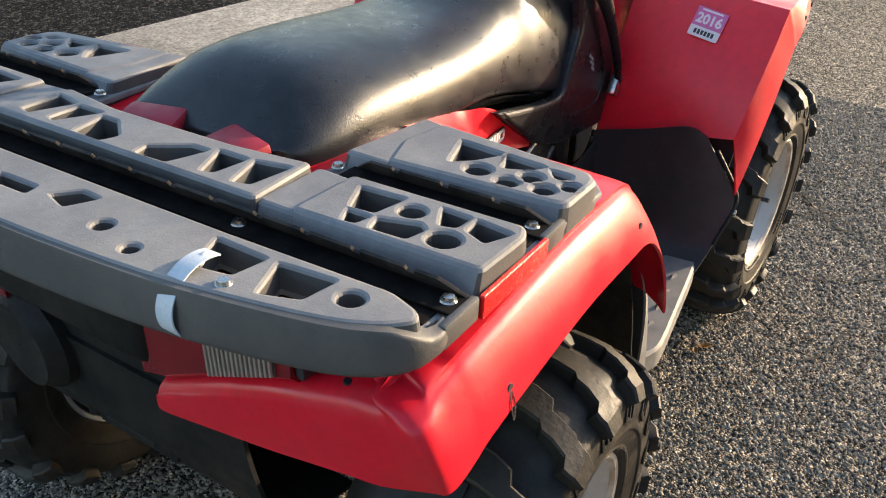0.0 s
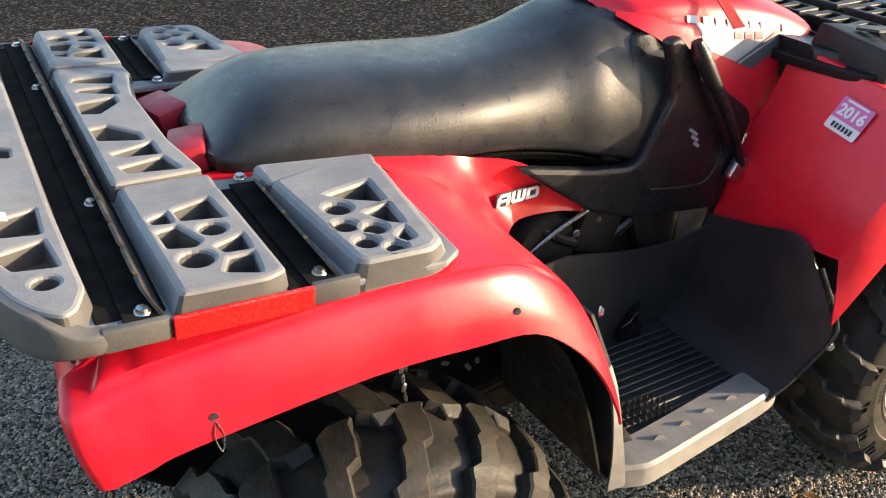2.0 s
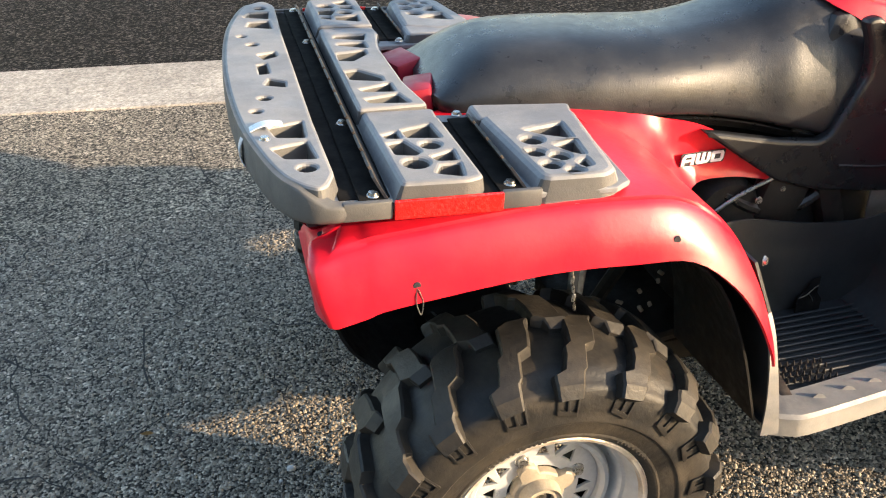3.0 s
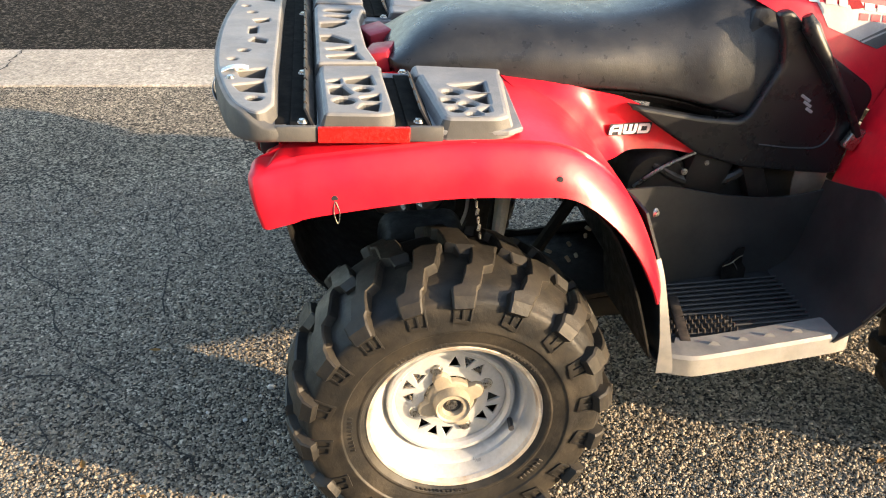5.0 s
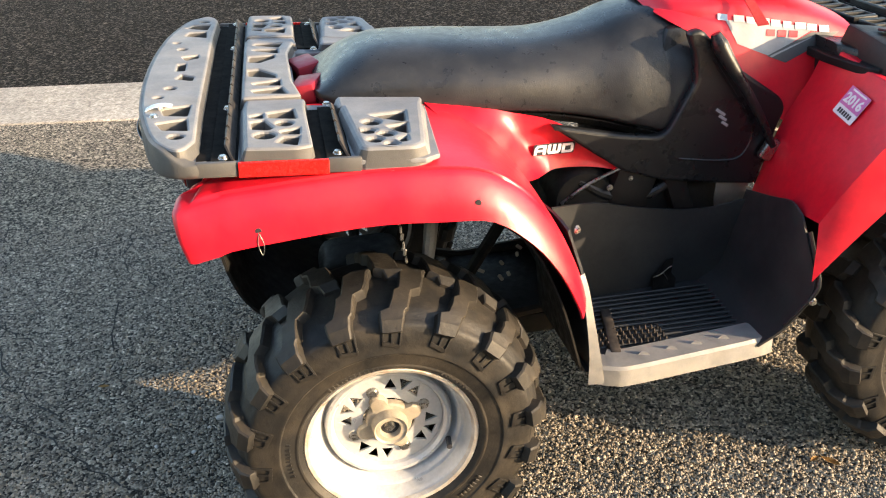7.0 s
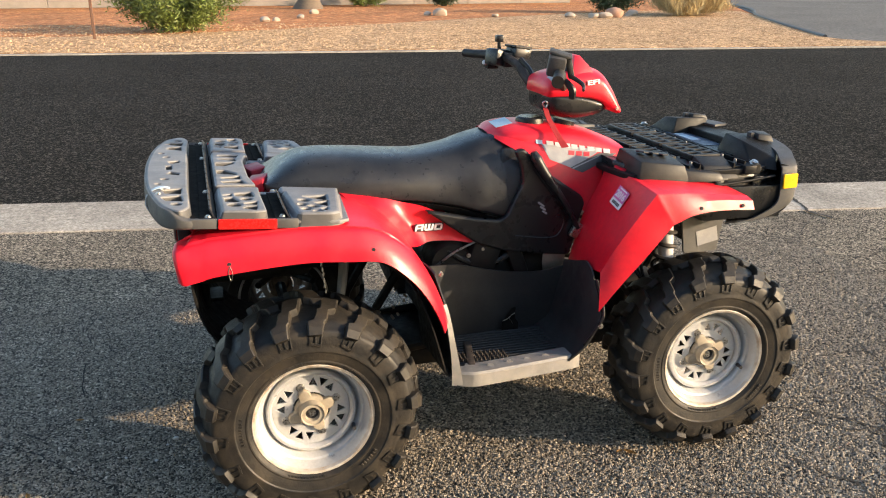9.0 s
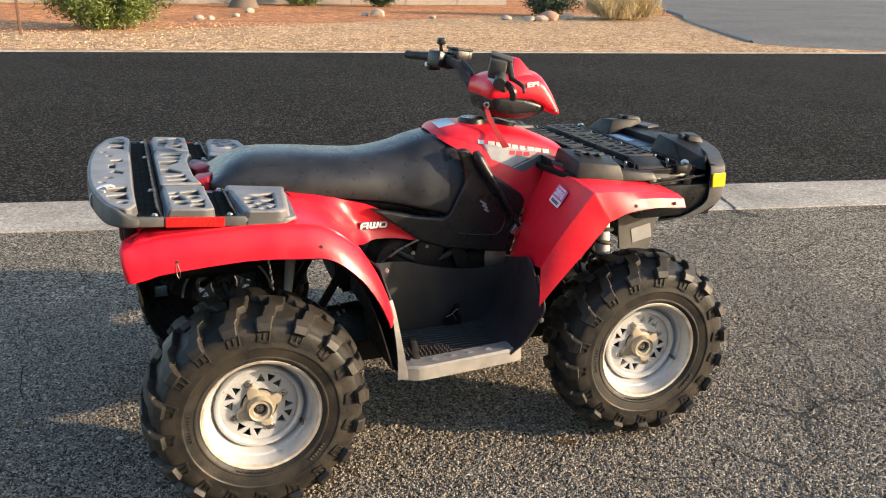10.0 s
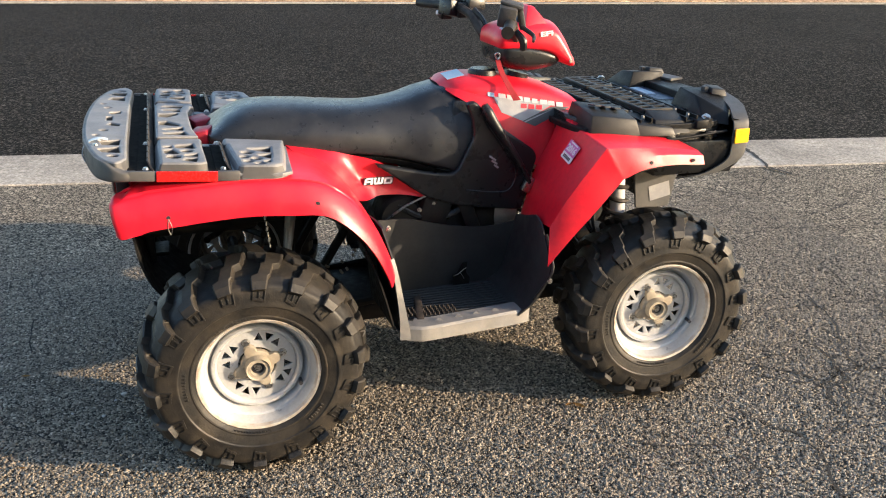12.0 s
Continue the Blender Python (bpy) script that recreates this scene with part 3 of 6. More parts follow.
# rear fenders: top, rolled shoulder and side, the front running down before the wheel
top_line = [(-0.272, 0.789), (-0.256, 0.794), (-0.228, 0.799), (-0.19, 0.804), (0.0, 0.812), (0.13, 0.806), (0.215, 0.786), (0.290, 0.730), (0.345, 0.650), (0.385, 0.560), (0.398, 0.515)]
low_line = [(-0.286, 0.694), (-0.256, 0.699), (-0.232, 0.704), (-0.19, 0.713), (0.0, 0.727), (0.13, 0.720), (0.215, 0.709), (0.285, 0.655), (0.334, 0.590), (0.366, 0.525), (0.376, 0.495)]
inner_w = [0.13, 0.13, 0.13, 0.13, 0.13, 0.13, 0.15, 0.27, 0.36, 0.42, 0.45]
rows = []
for i, ((tx, tz), (lx, lz), iw) in enumerate(zip(top_line, low_line, inner_w)):
    lean = min(1.0, max(0.0, (i - 5) / 2))                     # the front leg's face leans further inwards than the side
    row = [(tx, -iw, tz + 0.004), (tx, -(iw + 0.455) / 2, tz + 0.003)]
    if i < 3:
        row = [(-0.200, (-0.24, -0.20, -0.16)[i], 0.800), (-0.232, (-0.38, -0.36, -0.32)[i], 0.799)]
    for f, y_side, y_leg in ((0.0, 0.466, 0.455), (0.09, 0.484, 0.470), (0.20, 0.496, 0.481), (0.60, 0.514, 0.505), (1.0, 0.521, 0.521)):
        row.append((tx + (lx - tx) * f, -(y_side + (y_leg - y_side) * lean), tz + (lz - tz) * f))
    rows.append(row)
# the tail face under the rack runs into the side round a tight rear corner
tail_rows = []
for y in (-0.14, -0.157, -0.23, -0.308, -0.36, -0.416, -0.455):
    zb = float(np.interp(y, (-0.506, -0.451, -0.313, -0.157), (0.692, 0.681, 0.648, 0.618)))
    zt = float(np.interp(y, (-0.494, -0.470, -0.416, -0.308, -0.23, -0.157, -0.14), (0.778, 0.774, 0.764, 0.727, 0.692, 0.654, 0.645)))
    tail_rows.append([(-0.224, y * 0.992, zt + 0.012), (-0.264, y * 0.996, zt + 0.010), (-0.285, y, zt + 0.002), (-0.291, y, zt - 0.008), (-0.293, y, zt * 0.76 + zb * 0.24), (-0.294, y, zt * 0.35 + zb * 0.65), (-0.293, y, zb)])
corner_rows = []
levels = ((0.0, 0.468, -0.288, 0.026), (0.09, 0.488, -0.295, 0.020), (0.20, 0.500, -0.298, 0.017), (0.60, 0.514, -0.293, 0.015), (1.0, 0.519, -0.284, 0.014))
for turn, (ax, ay), (bx, by) in ((0.0, (-0.21, -0.40), (-0.250, -0.436)), (0.5, (-0.20, -0.34), (-0.244, -0.420)), (1.0, (-0.20, -0.28), (-0.240, -0.400))):
    row = [(ax, ay, 0.796), (bx, by, 0.794)]
    for f, y_side, x_rear, r in levels:
        row.append((x_rear + r * (0.0, 0.27, 1.0)[int(turn * 2)], -(y_side - r * (1.0, 0.27, 0.0)[int(turn * 2)]), (0.783 + 0.005 * turn) * (1 - f) + 0.695 * f))
    corner_rows.append(row)
rows = tail_rows + corner_rows + rows[1:]
fender_me = sheet(rows, 0.004, 4, 3, 50)
rear_fender = both_sides("rear_fender", fender_me, RED, atv, "glossy faded red plastic rear fender")
for s, f in zip((-1, 1), rear_fender):
    for hx, hz in ((0.189, 0.744), (-0.167, 0.739)):
        part("hole", moved(lathe([(0.0002, -0.0005), (0.0052, -0.0005), (0.0058, 0.002)], 14), Matrix.Translation((hx, s * (0.5135 if hx > 0 else 0.5170), hz)) @ pose(0, 0, 0, 0, 0, 0 if s < 0 else 180)), INK, f, "dark bolt hole")
part("wire_loop", tube([(-0.167, -0.517, 0.737), (-0.170, -0.522, 0.718), (-0.165, -0.523, 0.699), (-0.161, -0.521, 0.716), (-0.166, -0.519, 0.735)], 0.0008, 6, 5), ZINC, rear_fender[0], "thin loop of rusty wire")

# tail: lamps and guard below the rear face
def ridge(y):
    return float(np.interp(abs(y), (0.14, 0.157, 0.23, 0.308, 0.416), (0.645, 0.654, 0.692, 0.727, 0.764)))


for s in (-1, 1):
    lamp_rows = [[(-0.255, s * y, ridge(y) + 0.006), (-0.281, s * y, ridge(y) + 0.008), (-0.292, s * y, ridge(y) + 0.020), (-0.291, s * y, 0.79), (-0.272, s * y, 0.815), (-0.25, s * y, 0.815)] for y in np.linspace(0.125, 0.350, 8)]
    lamp = part("tail_lamp", loft(lamp_rows, True, True, 40), LENS, atv, "dark red tail lamp lens")
    lens = [[(-0.2935, s * y, z) for z in (0.713 + 0.043 * (y - 0.238) / 0.094, 0.776 + 0.018 * (y - 0.238) / 0.094)] for y in np.linspace(0.238, 0.332, 6)]
    part("clear_lens", sheet(lens, 0.004, 1, 1, 20), LENSBACK, lamp, "ribbed clear reversing lens")
    for y in np.linspace(0.241, 0.329, 15):
        part("lens_rib", tube([(-0.2965, s * y, 0.716 + 0.043 * (y - 0.238) / 0.094), (-0.2965, s * y, 0.775 + 0.018 * (y - 0.238) / 0.094)], 0.0022, 6, 1), CLEAR, lamp)
    part("lamp_end", box(0.03, 0.012, 0.040, 0.004, 2, Matrix.Translation((-0.272, s * 0.356, 0.778))), INK, lamp, "dark lamp housing end")
    part("hole", moved(lathe([(0.0002, -0.0002), (0.0042, -0.0002), (0.0046, 0.002)], 14), Matrix.Translation((-0.272, s * 0.402, 0.7702)) @ pose(0, 0, 0, -80, 0, 0)), INK, rear_fender[0 if s < 0 else 1], "dark bolt hole")
part("tail_centre", box(0.06, 0.29, 0.12, 0.02, 3), DARK, atv, "black plastic tail centre", Matrix.Translation((-0.270, 0, 0.735)))
guard_rows = [[(-0.276, y, 0.630 + 0.10 * max(0, abs(y) - 0.15)), (-0.272, y, 0.58), (-0.258, y, 0.50), (-0.225, y * 0.95, 0.425), (-0.15, y * 0.9, 0.355), (-0.06, y * 0.9, 0.325)] for y in np.linspace(-0.25, 0.25, 9)]
part("rear_guard", sheet(guard_rows, 0.006, 2, 3, 50), DARK, atv, "black plastic guard under the tail")

# seat
stations = [(-0.052, 0.126, 0.812, 0.834), (-0.034, 0.148, 0.803, 0.852), (0.010, 0.162, 0.792, 0.882), (0.08, 0.169, 0.782, 0.904), (0.2, 0.172, 0.772, 0.902), (0.33, 0.168, 0.762, 0.892), (0.43, 0.160, 0.748, 0.889),
            (0.52, 0.160, 0.728, 0.903), (0.58, 0.170, 0.712, 0.921), (0.63, 0.172, 0.698, 0.934), (0.664, 0.174, 0.688, 0.940), (0.678, 0.174, 0.704, 0.938), (0.704, 0.172, 0.748, 0.930), (0.728, 0.168, 0.790, 0.912), (0.738, 0.150, 0.808, 0.896)]
stations = catmull(stations, 4)
rings = []
for x, w, zb, zt in stations:
    ring = []
    for a in np.linspace(0, 2 * math.pi, 40, endpoint=False):
        c, s = math.cos(a), math.sin(a)
        e = 0.62 - 0.24 * min(1, max(0, (x - 0.40) / 0.2)) if s > 0 else 0.30
        yy = w * math.copysign(abs(c) ** e, c) * (1.0 if s < 0 else 1 - (0.10 + 0.16 * min(1, max(0, (x - 0.42) / 0.2))) * s)
        zz = zb + 0.030 + (zt - zb - 0.030) * abs(s) ** 0.72 if s > 0 else zb + 0.030 - 0.030 * abs(s) ** 0.5
        ring.append((x, yy, zz))
    rings.append(ring)
seat = part("seat", loft(rings, True, True, 60), SEATM, atv, "long black vinyl seat, scuffed and dusty")
part("seat_front", hull([(0.60, -0.158, 0.70), (0.60, 0.158, 0.70), (0.78, 0.158, 0.66), (0.78, -0.158, 0.66)], [(0.665, -0.135, 0.905), (0.665, 0.135, 0.905), (0.78, 0.135, 0.905), (0.78, -0.135, 0.905)], 0.01), BLACK, seat, "black filler before the seat")
part("seat_base", loft([[(x, w * k * 0.97, z) for k, z in ((-1, zb + 0.002), (-0.9, zb - 0.014), (0.9, zb - 0.014), (1, zb + 0.002))] for x, w, zb, zt in stations[2:-6]], True, True), BLACK, seat)
for s in (-1, 1):
    part("seat_latch", box(0.052, 0.085, 0.040, 0.005, 2, Matrix.Translation((-0.066, s * 0.075, 0.828)) @ pose(0, 0, 0, 0, -8, s * 16)), REDDARK, atv, "dull red bracket behind the seat")

# body side: red valley panel with the drive badge, black cover, front of the tank
valley = [[(0.150, -0.150, 0.812), (0.24, -0.166, 0.796), (0.34, -0.168, 0.768), (0.42, -0.166, 0.742), (0.50, -0.168, 0.692), (0.568, -0.172, 0.634)],
          [(0.180, -0.26, 0.800), (0.25, -0.225, 0.770), (0.34, -0.172, 0.736), (0.42, -0.164, 0.706), (0.50, -0.164, 0.668), (0.566, -0.171, 0.629)],
          [(0.222, -0.36, 0.782), (0.285, -0.28, 0.722), (0.355, -0.178, 0.690), (0.42, -0.164, 0.672), (0.50, -0.162, 0.648), (0.564, -0.170, 0.625)],
          [(0.250, -0.42, 0.762), (0.312, -0.32, 0.688), (0.375, -0.215, 0.642), (0.425, -0.172, 0.640), (0.50, -0.166, 0.634), (0.562, -0.171, 0.621)]]
side_panel = both_sides("side_panel", sheet(valley, 0.004, 4, 4, 50), RED, atv, "red side panel curving in below the seat")
badge_m = facing((0.421, -0.1700, 0.6845), (0.10, -0.99, 0.06), (0.045, 0, 1)) @ Matrix.Translation((-0.0455, -0.010, 0))
slant = Matrix(((1, 0.16, 0, 0), (0, 1, 0, 0), (0, 0, 1, 0), (0, 0, 0, 1)))
part("badge", moved(slab(soft_poly([(-0.002, -0.002), (0.090, -0.002), (0.090, 0.022), (-0.002, 0.022)], 0.004), (), 0, 0.0016, 0.0004), slant), INK, side_panel[0], "dark badge with silver letters", badge_m)
letter_shapes = [([(0, 0), (0, 0.014), (0.005, 0.020), (0.026, 0.020), (0.026, 0), (0.0195, 0), (0.0195, 0.006), (0.0065, 0.006), (0.0065, 0)], [[(0.0065, 0.0105), (0.0195, 0.0105), (0.0195, 0.015), (0.008, 0.015)]]),
                 ([(0.029, 0.020), (0.029, 0.004), (0.033, 0), (0.054, 0), (0.058, 0.004), (0.058, 0.020), (0.0515, 0.020), (0.0515, 0.0055), (0.0467, 0.0055), (0.0467, 0.020), (0.0403, 0.020), (0.0403, 0.0055), (0.0355, 0.0055), (0.0355, 0.020)], []),
                 ([(0.061, 0), (0.061, 0.020), (0.083, 0.020), (0.087, 0.015), (0.087, 0.005), (0.083, 0)], [[(0.0675, 0.0052), (0.0805, 0.0052), (0.0805, 0.0148), (0.0675, 0.0148)]])]
part("letters", join(*[moved(slab(o, h, 0.0016, 0.0034, 0.0003), slant) for o, h in letter_shapes]), WHITE, side_panel[0], "silver letters reading AWD", badge_m)

cover = [(0.405, 0.742), (0.45, 0.732), (0.56, 0.706), (0.640, 0.694), (0.662, 0.704), (0.712, 0.805), (0.704, 0.86), (0.684, 0.905), (0.712, 0.912), (0.770, 0.856), (0.806, 0.822), (0.908, 0.752), (0.920, 0.728), (0.905, 0.680), (0.890, 0.615), (0.875, 0.560), (0.76, 0.575), (0.66, 0.592), (0.568, 0.624), (0.50, 0.672), (0.44, 0.716)]
cover_me = slab(soft_poly([(x, z) for x, z in cover], 0.012), (), 0, 0.026, 0.008, 2)
cover_me = moved(cover_me, Matrix(((1, 0, 0, 0), (0, 0, -1, -0.164), (0, 1, 0, 0), (0, 0, 0, 1))))
side_cover = both_sides("side_cover", cover_me, BLACK, atv, "matt black plastic side cover")
for f, s in zip(side_cover, (-1, 1)):
    part("crease", tube([(0.69, s * 0.1895, 0.640), (0.78, s * 0.1895, 0.626), (0.832, s * 0.1895, 0.632), (0.850, s * 0.1895, 0.69), (0.800, s * 0.1895, 0.770), (0.742, s * 0.1895, 0.850)], 0.003, 6, 4), BLACK, f)
    for k in range(3):
        part("emblem", box(0.026 - 0.004 * k, 0.002, 0.006, 0.0008, 1, Matrix.Translation((0.772 + 0.006 * k, s * 0.1912, 0.735 - 0.013 * k)) @ pose(0, 0, 0, 0, 35, 0)), SILVDEC, f, "small pale printed mark")

tank_st = [(0.648, 0.075, 0.095, 0.942, 0.930), (0.672, 0.102, 0.120, 0.957, 0.915), (0.715, 0.116, 0.142, 0.964, 0.890), (0.765, 0.120, 0.160, 0.965, 0.850), (0.83, 0.124, 0.176, 0.960, 0.780), (0.92, 0.126, 0.186, 0.948, 0.70), (1.00, 0.128, 0.202, 0.928, 0.66), (1.07, 0.135, 0.215, 0.900, 0.66)]
rings = []
for x, w1, w2, zt, zb in catmull(tank_st, 4):
    half = [(x - 0.01, 0, zt), (x - 0.008, w1 * 0.55, zt - 0.003), (x, w1, zt - 0.020), (x + 0.004, w1 * 0.65 + w2 * 0.35, zt - 0.050), (x + 0.006, w2 * 0.9, zt * 0.45 + zb * 0.55), (x, w2, zb)]
    half = [tuple(p) for p in catmull(half, 3)]
    rings.append([(a, -b, c) for a, b, c in half[::-1]] + half[1:])
tank = part("tank_cover", loft(rings, True, False, 50), RED, atv, "red tank cover in front of the seat")
part("fuel_cap", moved(lathe([(0.0005, 0.024), (0.036, 0.024), (0.043, 0.019), (0.045, 0.008), (0.046, 0.0)], 24), Matrix.Translation((0.790, -0.020, 0.955)) @ pose(0, 0, 0, 90, 0, 0)), BLACK, tank, "round black fuel cap")
part("warning_label", box(0.055, 0.07, 0.001, 0.0003, 1, Matrix.Translation((0.690, -0.030, 0.9645)) @ pose(0, 0, 0, 6, -12, 0)), BLUEDEC, tank, "pale printed warning label")

# printed side graphic on the tank, without its words
tank_shape = BVHTree.FromPolygons([v.co.copy() for v in tank.data.vertices], [tuple(p.vertices) for p in tank.data.polygons])


def on_tank(x, z, s, lift):
    """The point of the tank's flank at x, z, raised a little."""
    p, n = tank_shape.ray_cast(Vector((x, s * 0.6, z)), Vector((0, -s, 0)))[:2]
    if p is None:
        p, n = tank_shape.find_nearest(Vector((x, s * 0.2, z)))[:2]
    if n.y * s < 0:
        n = -n
    return tuple(p + n * lift)


def decal(name, a, b, c, d, lift, material, label="", n=8):
    """A four-cornered decal that follows the flank: a, b along the top, d, c below."""
    for s in (1, -1):
        rows = []
        for j in range(5):
            v = j / 4
            rows.append([on_tank((1 - v) * (a[0] + (b[0] - a[0]) * i / n) + v * (d[0] + (c[0] - d[0]) * i / n), (1 - v) * (a[1] + (b[1] - a[1]) * i / n) + v * (d[1] + (c[1] - d[1]) * i / n), s, lift) for i in range(n + 1)])
        part(name, sheet(rows, 0.0004), material, tank, label)


decal("graphic_field", (0.785, 0.912), (0.985, 0.886), (0.880, 0.836), (0.808, 0.866), 0.0012, SILVDEC, "silver and grey printed graphic", 10)
decal("graphic_stripe", (0.972, 0.876), (1.034, 0.872), (0.916, 0.820), (0.874, 0.837), 0.0018, GREYDEC, "dark grey printed stripe", 10)
decal("graphic_line", (0.880, 0.836), (0.972, 0.868), (0.970, 0.865), (0.884, 0.833), 0.0024, SILVDEC, "thin silver line", 8)
for i in range(9):
    x0 = 0.770 + 0.0265 * i + (0.006 if i else 0)
    zt = 0.925 - 0.0046 * i
    w = (0.020, 0.022, 0.017, 0.023, 0.020, 0.018, 0.024, 0.021, 0.022)[i]
    decal("title_bar", (x0, zt), (x0 + w, zt - 0.003), (x0 + w, zt - 0.0155), (x0, zt - 0.0125), 0.0024, PALEDEC if i else BLUEDEC, "white bar of a printed title", 2)
for i in range(3):
    x0 = 0.872 + 0.025 * i
    decal("number_bar", (x0, 0.889 - 0.003 * i), (x0 + 0.019, 0.887 - 0.003 * i), (x0 + 0.018, 0.874 - 0.003 * i), (x0 - 0.001, 0.876 - 0.003 * i), 0.0024, RED, "red bar of a printed number", 2)

# front fenders
ff = [[(0.874, -0.180, 0.535), (0.858, -0.330, 0.578), (0.842, -0.476, 0.606), (0.836, -0.492, 0.556), (0.830, -0.505, 0.498)],
      [(0.915, -0.185, 0.690), (0.900, -0.340, 0.690), (0.886, -0.486, 0.686), (0.889, -0.500, 0.640), (0.894, -0.511, 0.578)],
      [(0.963, -0.190, 0.790), (0.951, -0.345, 0.775), (0.938, -0.494, 0.762), (0.947, -0.506, 0.712), (0.959, -0.514, 0.650)],
      [(0.985, -0.195, 0.865), (0.985, -0.350, 0.842), (0.988, -0.498, 0.828), (1.008, -0.509, 0.790), (1.039, -0.515, 0.742)],
      [(1.050, -0.200, 0.862), (1.055, -0.350, 0.838), (1.063, -0.496, 0.826), (1.080, -0.508, 0.800), (1.106, -0.514, 0.766)],
      [(1.180, -0.250, 0.830), (1.180, -0.360, 0.822), (1.180, -0.482, 0.814), (1.190, -0.496, 0.798), (1.200, -0.502, 0.769)],
      [(1.300, -0.270, 0.800), (1.300, -0.360, 0.800), (1.300, -0.464, 0.796), (1.310, -0.480, 0.784), (1.315, -0.486, 0.758)]]
def between(a, b, t):
    return [tuple(p + (q_ - p) * t for p, q_ in zip(u, v)) for u, v in zip(a, b)]


ff = ff[:3] + [between(ff[2], ff[3], 0.82), ff[3], between(ff[3], ff[4], 0.22)] + ff[4:]
front_fender = both_sides("front_fender", sheet(ff, 0.004, 4, 1, 22), RED, atv, "glossy red plastic front fender")
for f, s in zip(front_fender, (-1, 1)):
    for hx, hz, hy in ((1.125, 0.782, 0.510), (1.27, 0.775, 0.494)):
        part("hole", moved(lathe([(0.0002, -0.001), (0.005, -0.001), (0.006, 0.002)], 12), Matrix.Translation((hx, s * hy, hz)) @ pose(0, 0, 0, 0, 0, 0 if s < 0 else 180)), INK, f, "dark bolt hole")
# registration sticker: pink year field over a white strip
st_m = facing((0.9480, -0.358, 0.786), (-0.875, -0.07, 0.48), (0.36, -0.12, 0.67)) @ Matrix.Diagonal((0.86, 0.86, 1, 1))
part("sticker", slab(soft_poly([(-0.036, -0.034), (0.036, -0.034), (0.036, 0.034), (-0.036, 0.034)], 0.004), (), 0, 0.0012, 0.0003), WHITE, front_fender[0], "pink and white year sticker", st_m)
part("sticker_field", slab([(-0.036, -0.010), (0.036, -0.010), (0.036, 0.034), (-0.036, 0.034)], (), 0.0013, 0.0018, 0.0002), PINK, front_fender[0], "pink sticker field", st_m)
part("sticker_year", text_mesh("2016", 0.032, 0.0003), WHITE, front_fender[0], "white printed year", st_m @ Matrix.Translation((0, 0.008, 0.0024)) @ Matrix.Diagonal((0.95, 1, 1, 1)))
part("sticker_bars", join(*[moved(box(0.006, 0.011, 0.0004, 0, 1), Matrix.Translation((-0.021 + 0.0083 * i, -0.022, 0.0016))) for i in range(6)]), INK, front_fender[0], "dark print bars", st_m)
part("sticker_line", box(0.05, 0.004, 0.0004, 0, 1, Matrix.Translation((0, 0.029, 0.0021))), WHITE, front_fender[0], "white print line", st_m)

# footwells
floor_rows = [[(0.400, -0.485, 0.345), (0.400, -0.35, 0.338), (0.400, -0.19, 0.338)], [(0.60, -0.478, 0.343), (0.60, -0.35, 0.336), (0.60, -0.19, 0.336)], [(0.800, -0.43, 0.340), (0.800, -0.33, 0.336), (0.81, -0.19, 0.336)]]
front_wall = [[(0.765, -0.190, 0.334), (0.765, -0.32, 0.334), (0.765, -0.42, 0.336), (0.762, -0.474, 0.338)], [(0.812, -0.190, 0.372), (0.810, -0.32, 0.372), (0.806, -0.43, 0.376), (0.806, -0.488, 0.385)], [(0.838, -0.188, 0.46), (0.836, -0.31, 0.46), (0.832, -0.43, 0.46), (0.838, -0.505, 0.465)],
              [(0.852, -0.185, 0.50), (0.846, -0.30, 0.52), (0.840, -0.42, 0.535), (0.846, -0.485, 0.515)], [(0.866, -0.182, 0.545), (0.854, -0.30, 0.582), (0.842, -0.385, 0.612), (0.843, -0.425, 0.600)]]
inner_wall = [[(0.395, -0.235, 0.33), (0.50, -0.215, 0.33), (0.62, -0.20, 0.33), (0.75, -0.195, 0.33), (0.84, -0.20, 0.34)], [(0.395, -0.245, 0.45), (0.50, -0.22, 0.44), (0.62, -0.205, 0.43), (0.75, -0.20, 0.42), (0.85, -0.20, 0.42)],
              [(0.395, -0.255, 0.590), (0.50, -0.225, 0.575), (0.62, -0.208, 0.540), (0.75, -0.20, 0.520), (0.86, -0.195, 0.530)]]
rear_wall = [[(0.418, -0.486, 0.335), (0.412, -0.40, 0.335), (0.408, -0.23, 0.335)], [(0.408, -0.484, 0.43), (0.404, -0.40, 0.43), (0.402, -0.23, 0.43)], [(0.398, -0.474, 0.53), (0.392, -0.40, 0.53), (0.390, -0.24, 0.53)], [(0.372, -0.440, 0.635), (0.365, -0.38, 0.64), (0.36, -0.25, 0.62)]]
step_line = catmull([(0.424, -0.486), (0.452, -0.497), (0.486, -0.502), (0.62, -0.488), (0.760, -0.472), (0.800, -0.462)], 3)
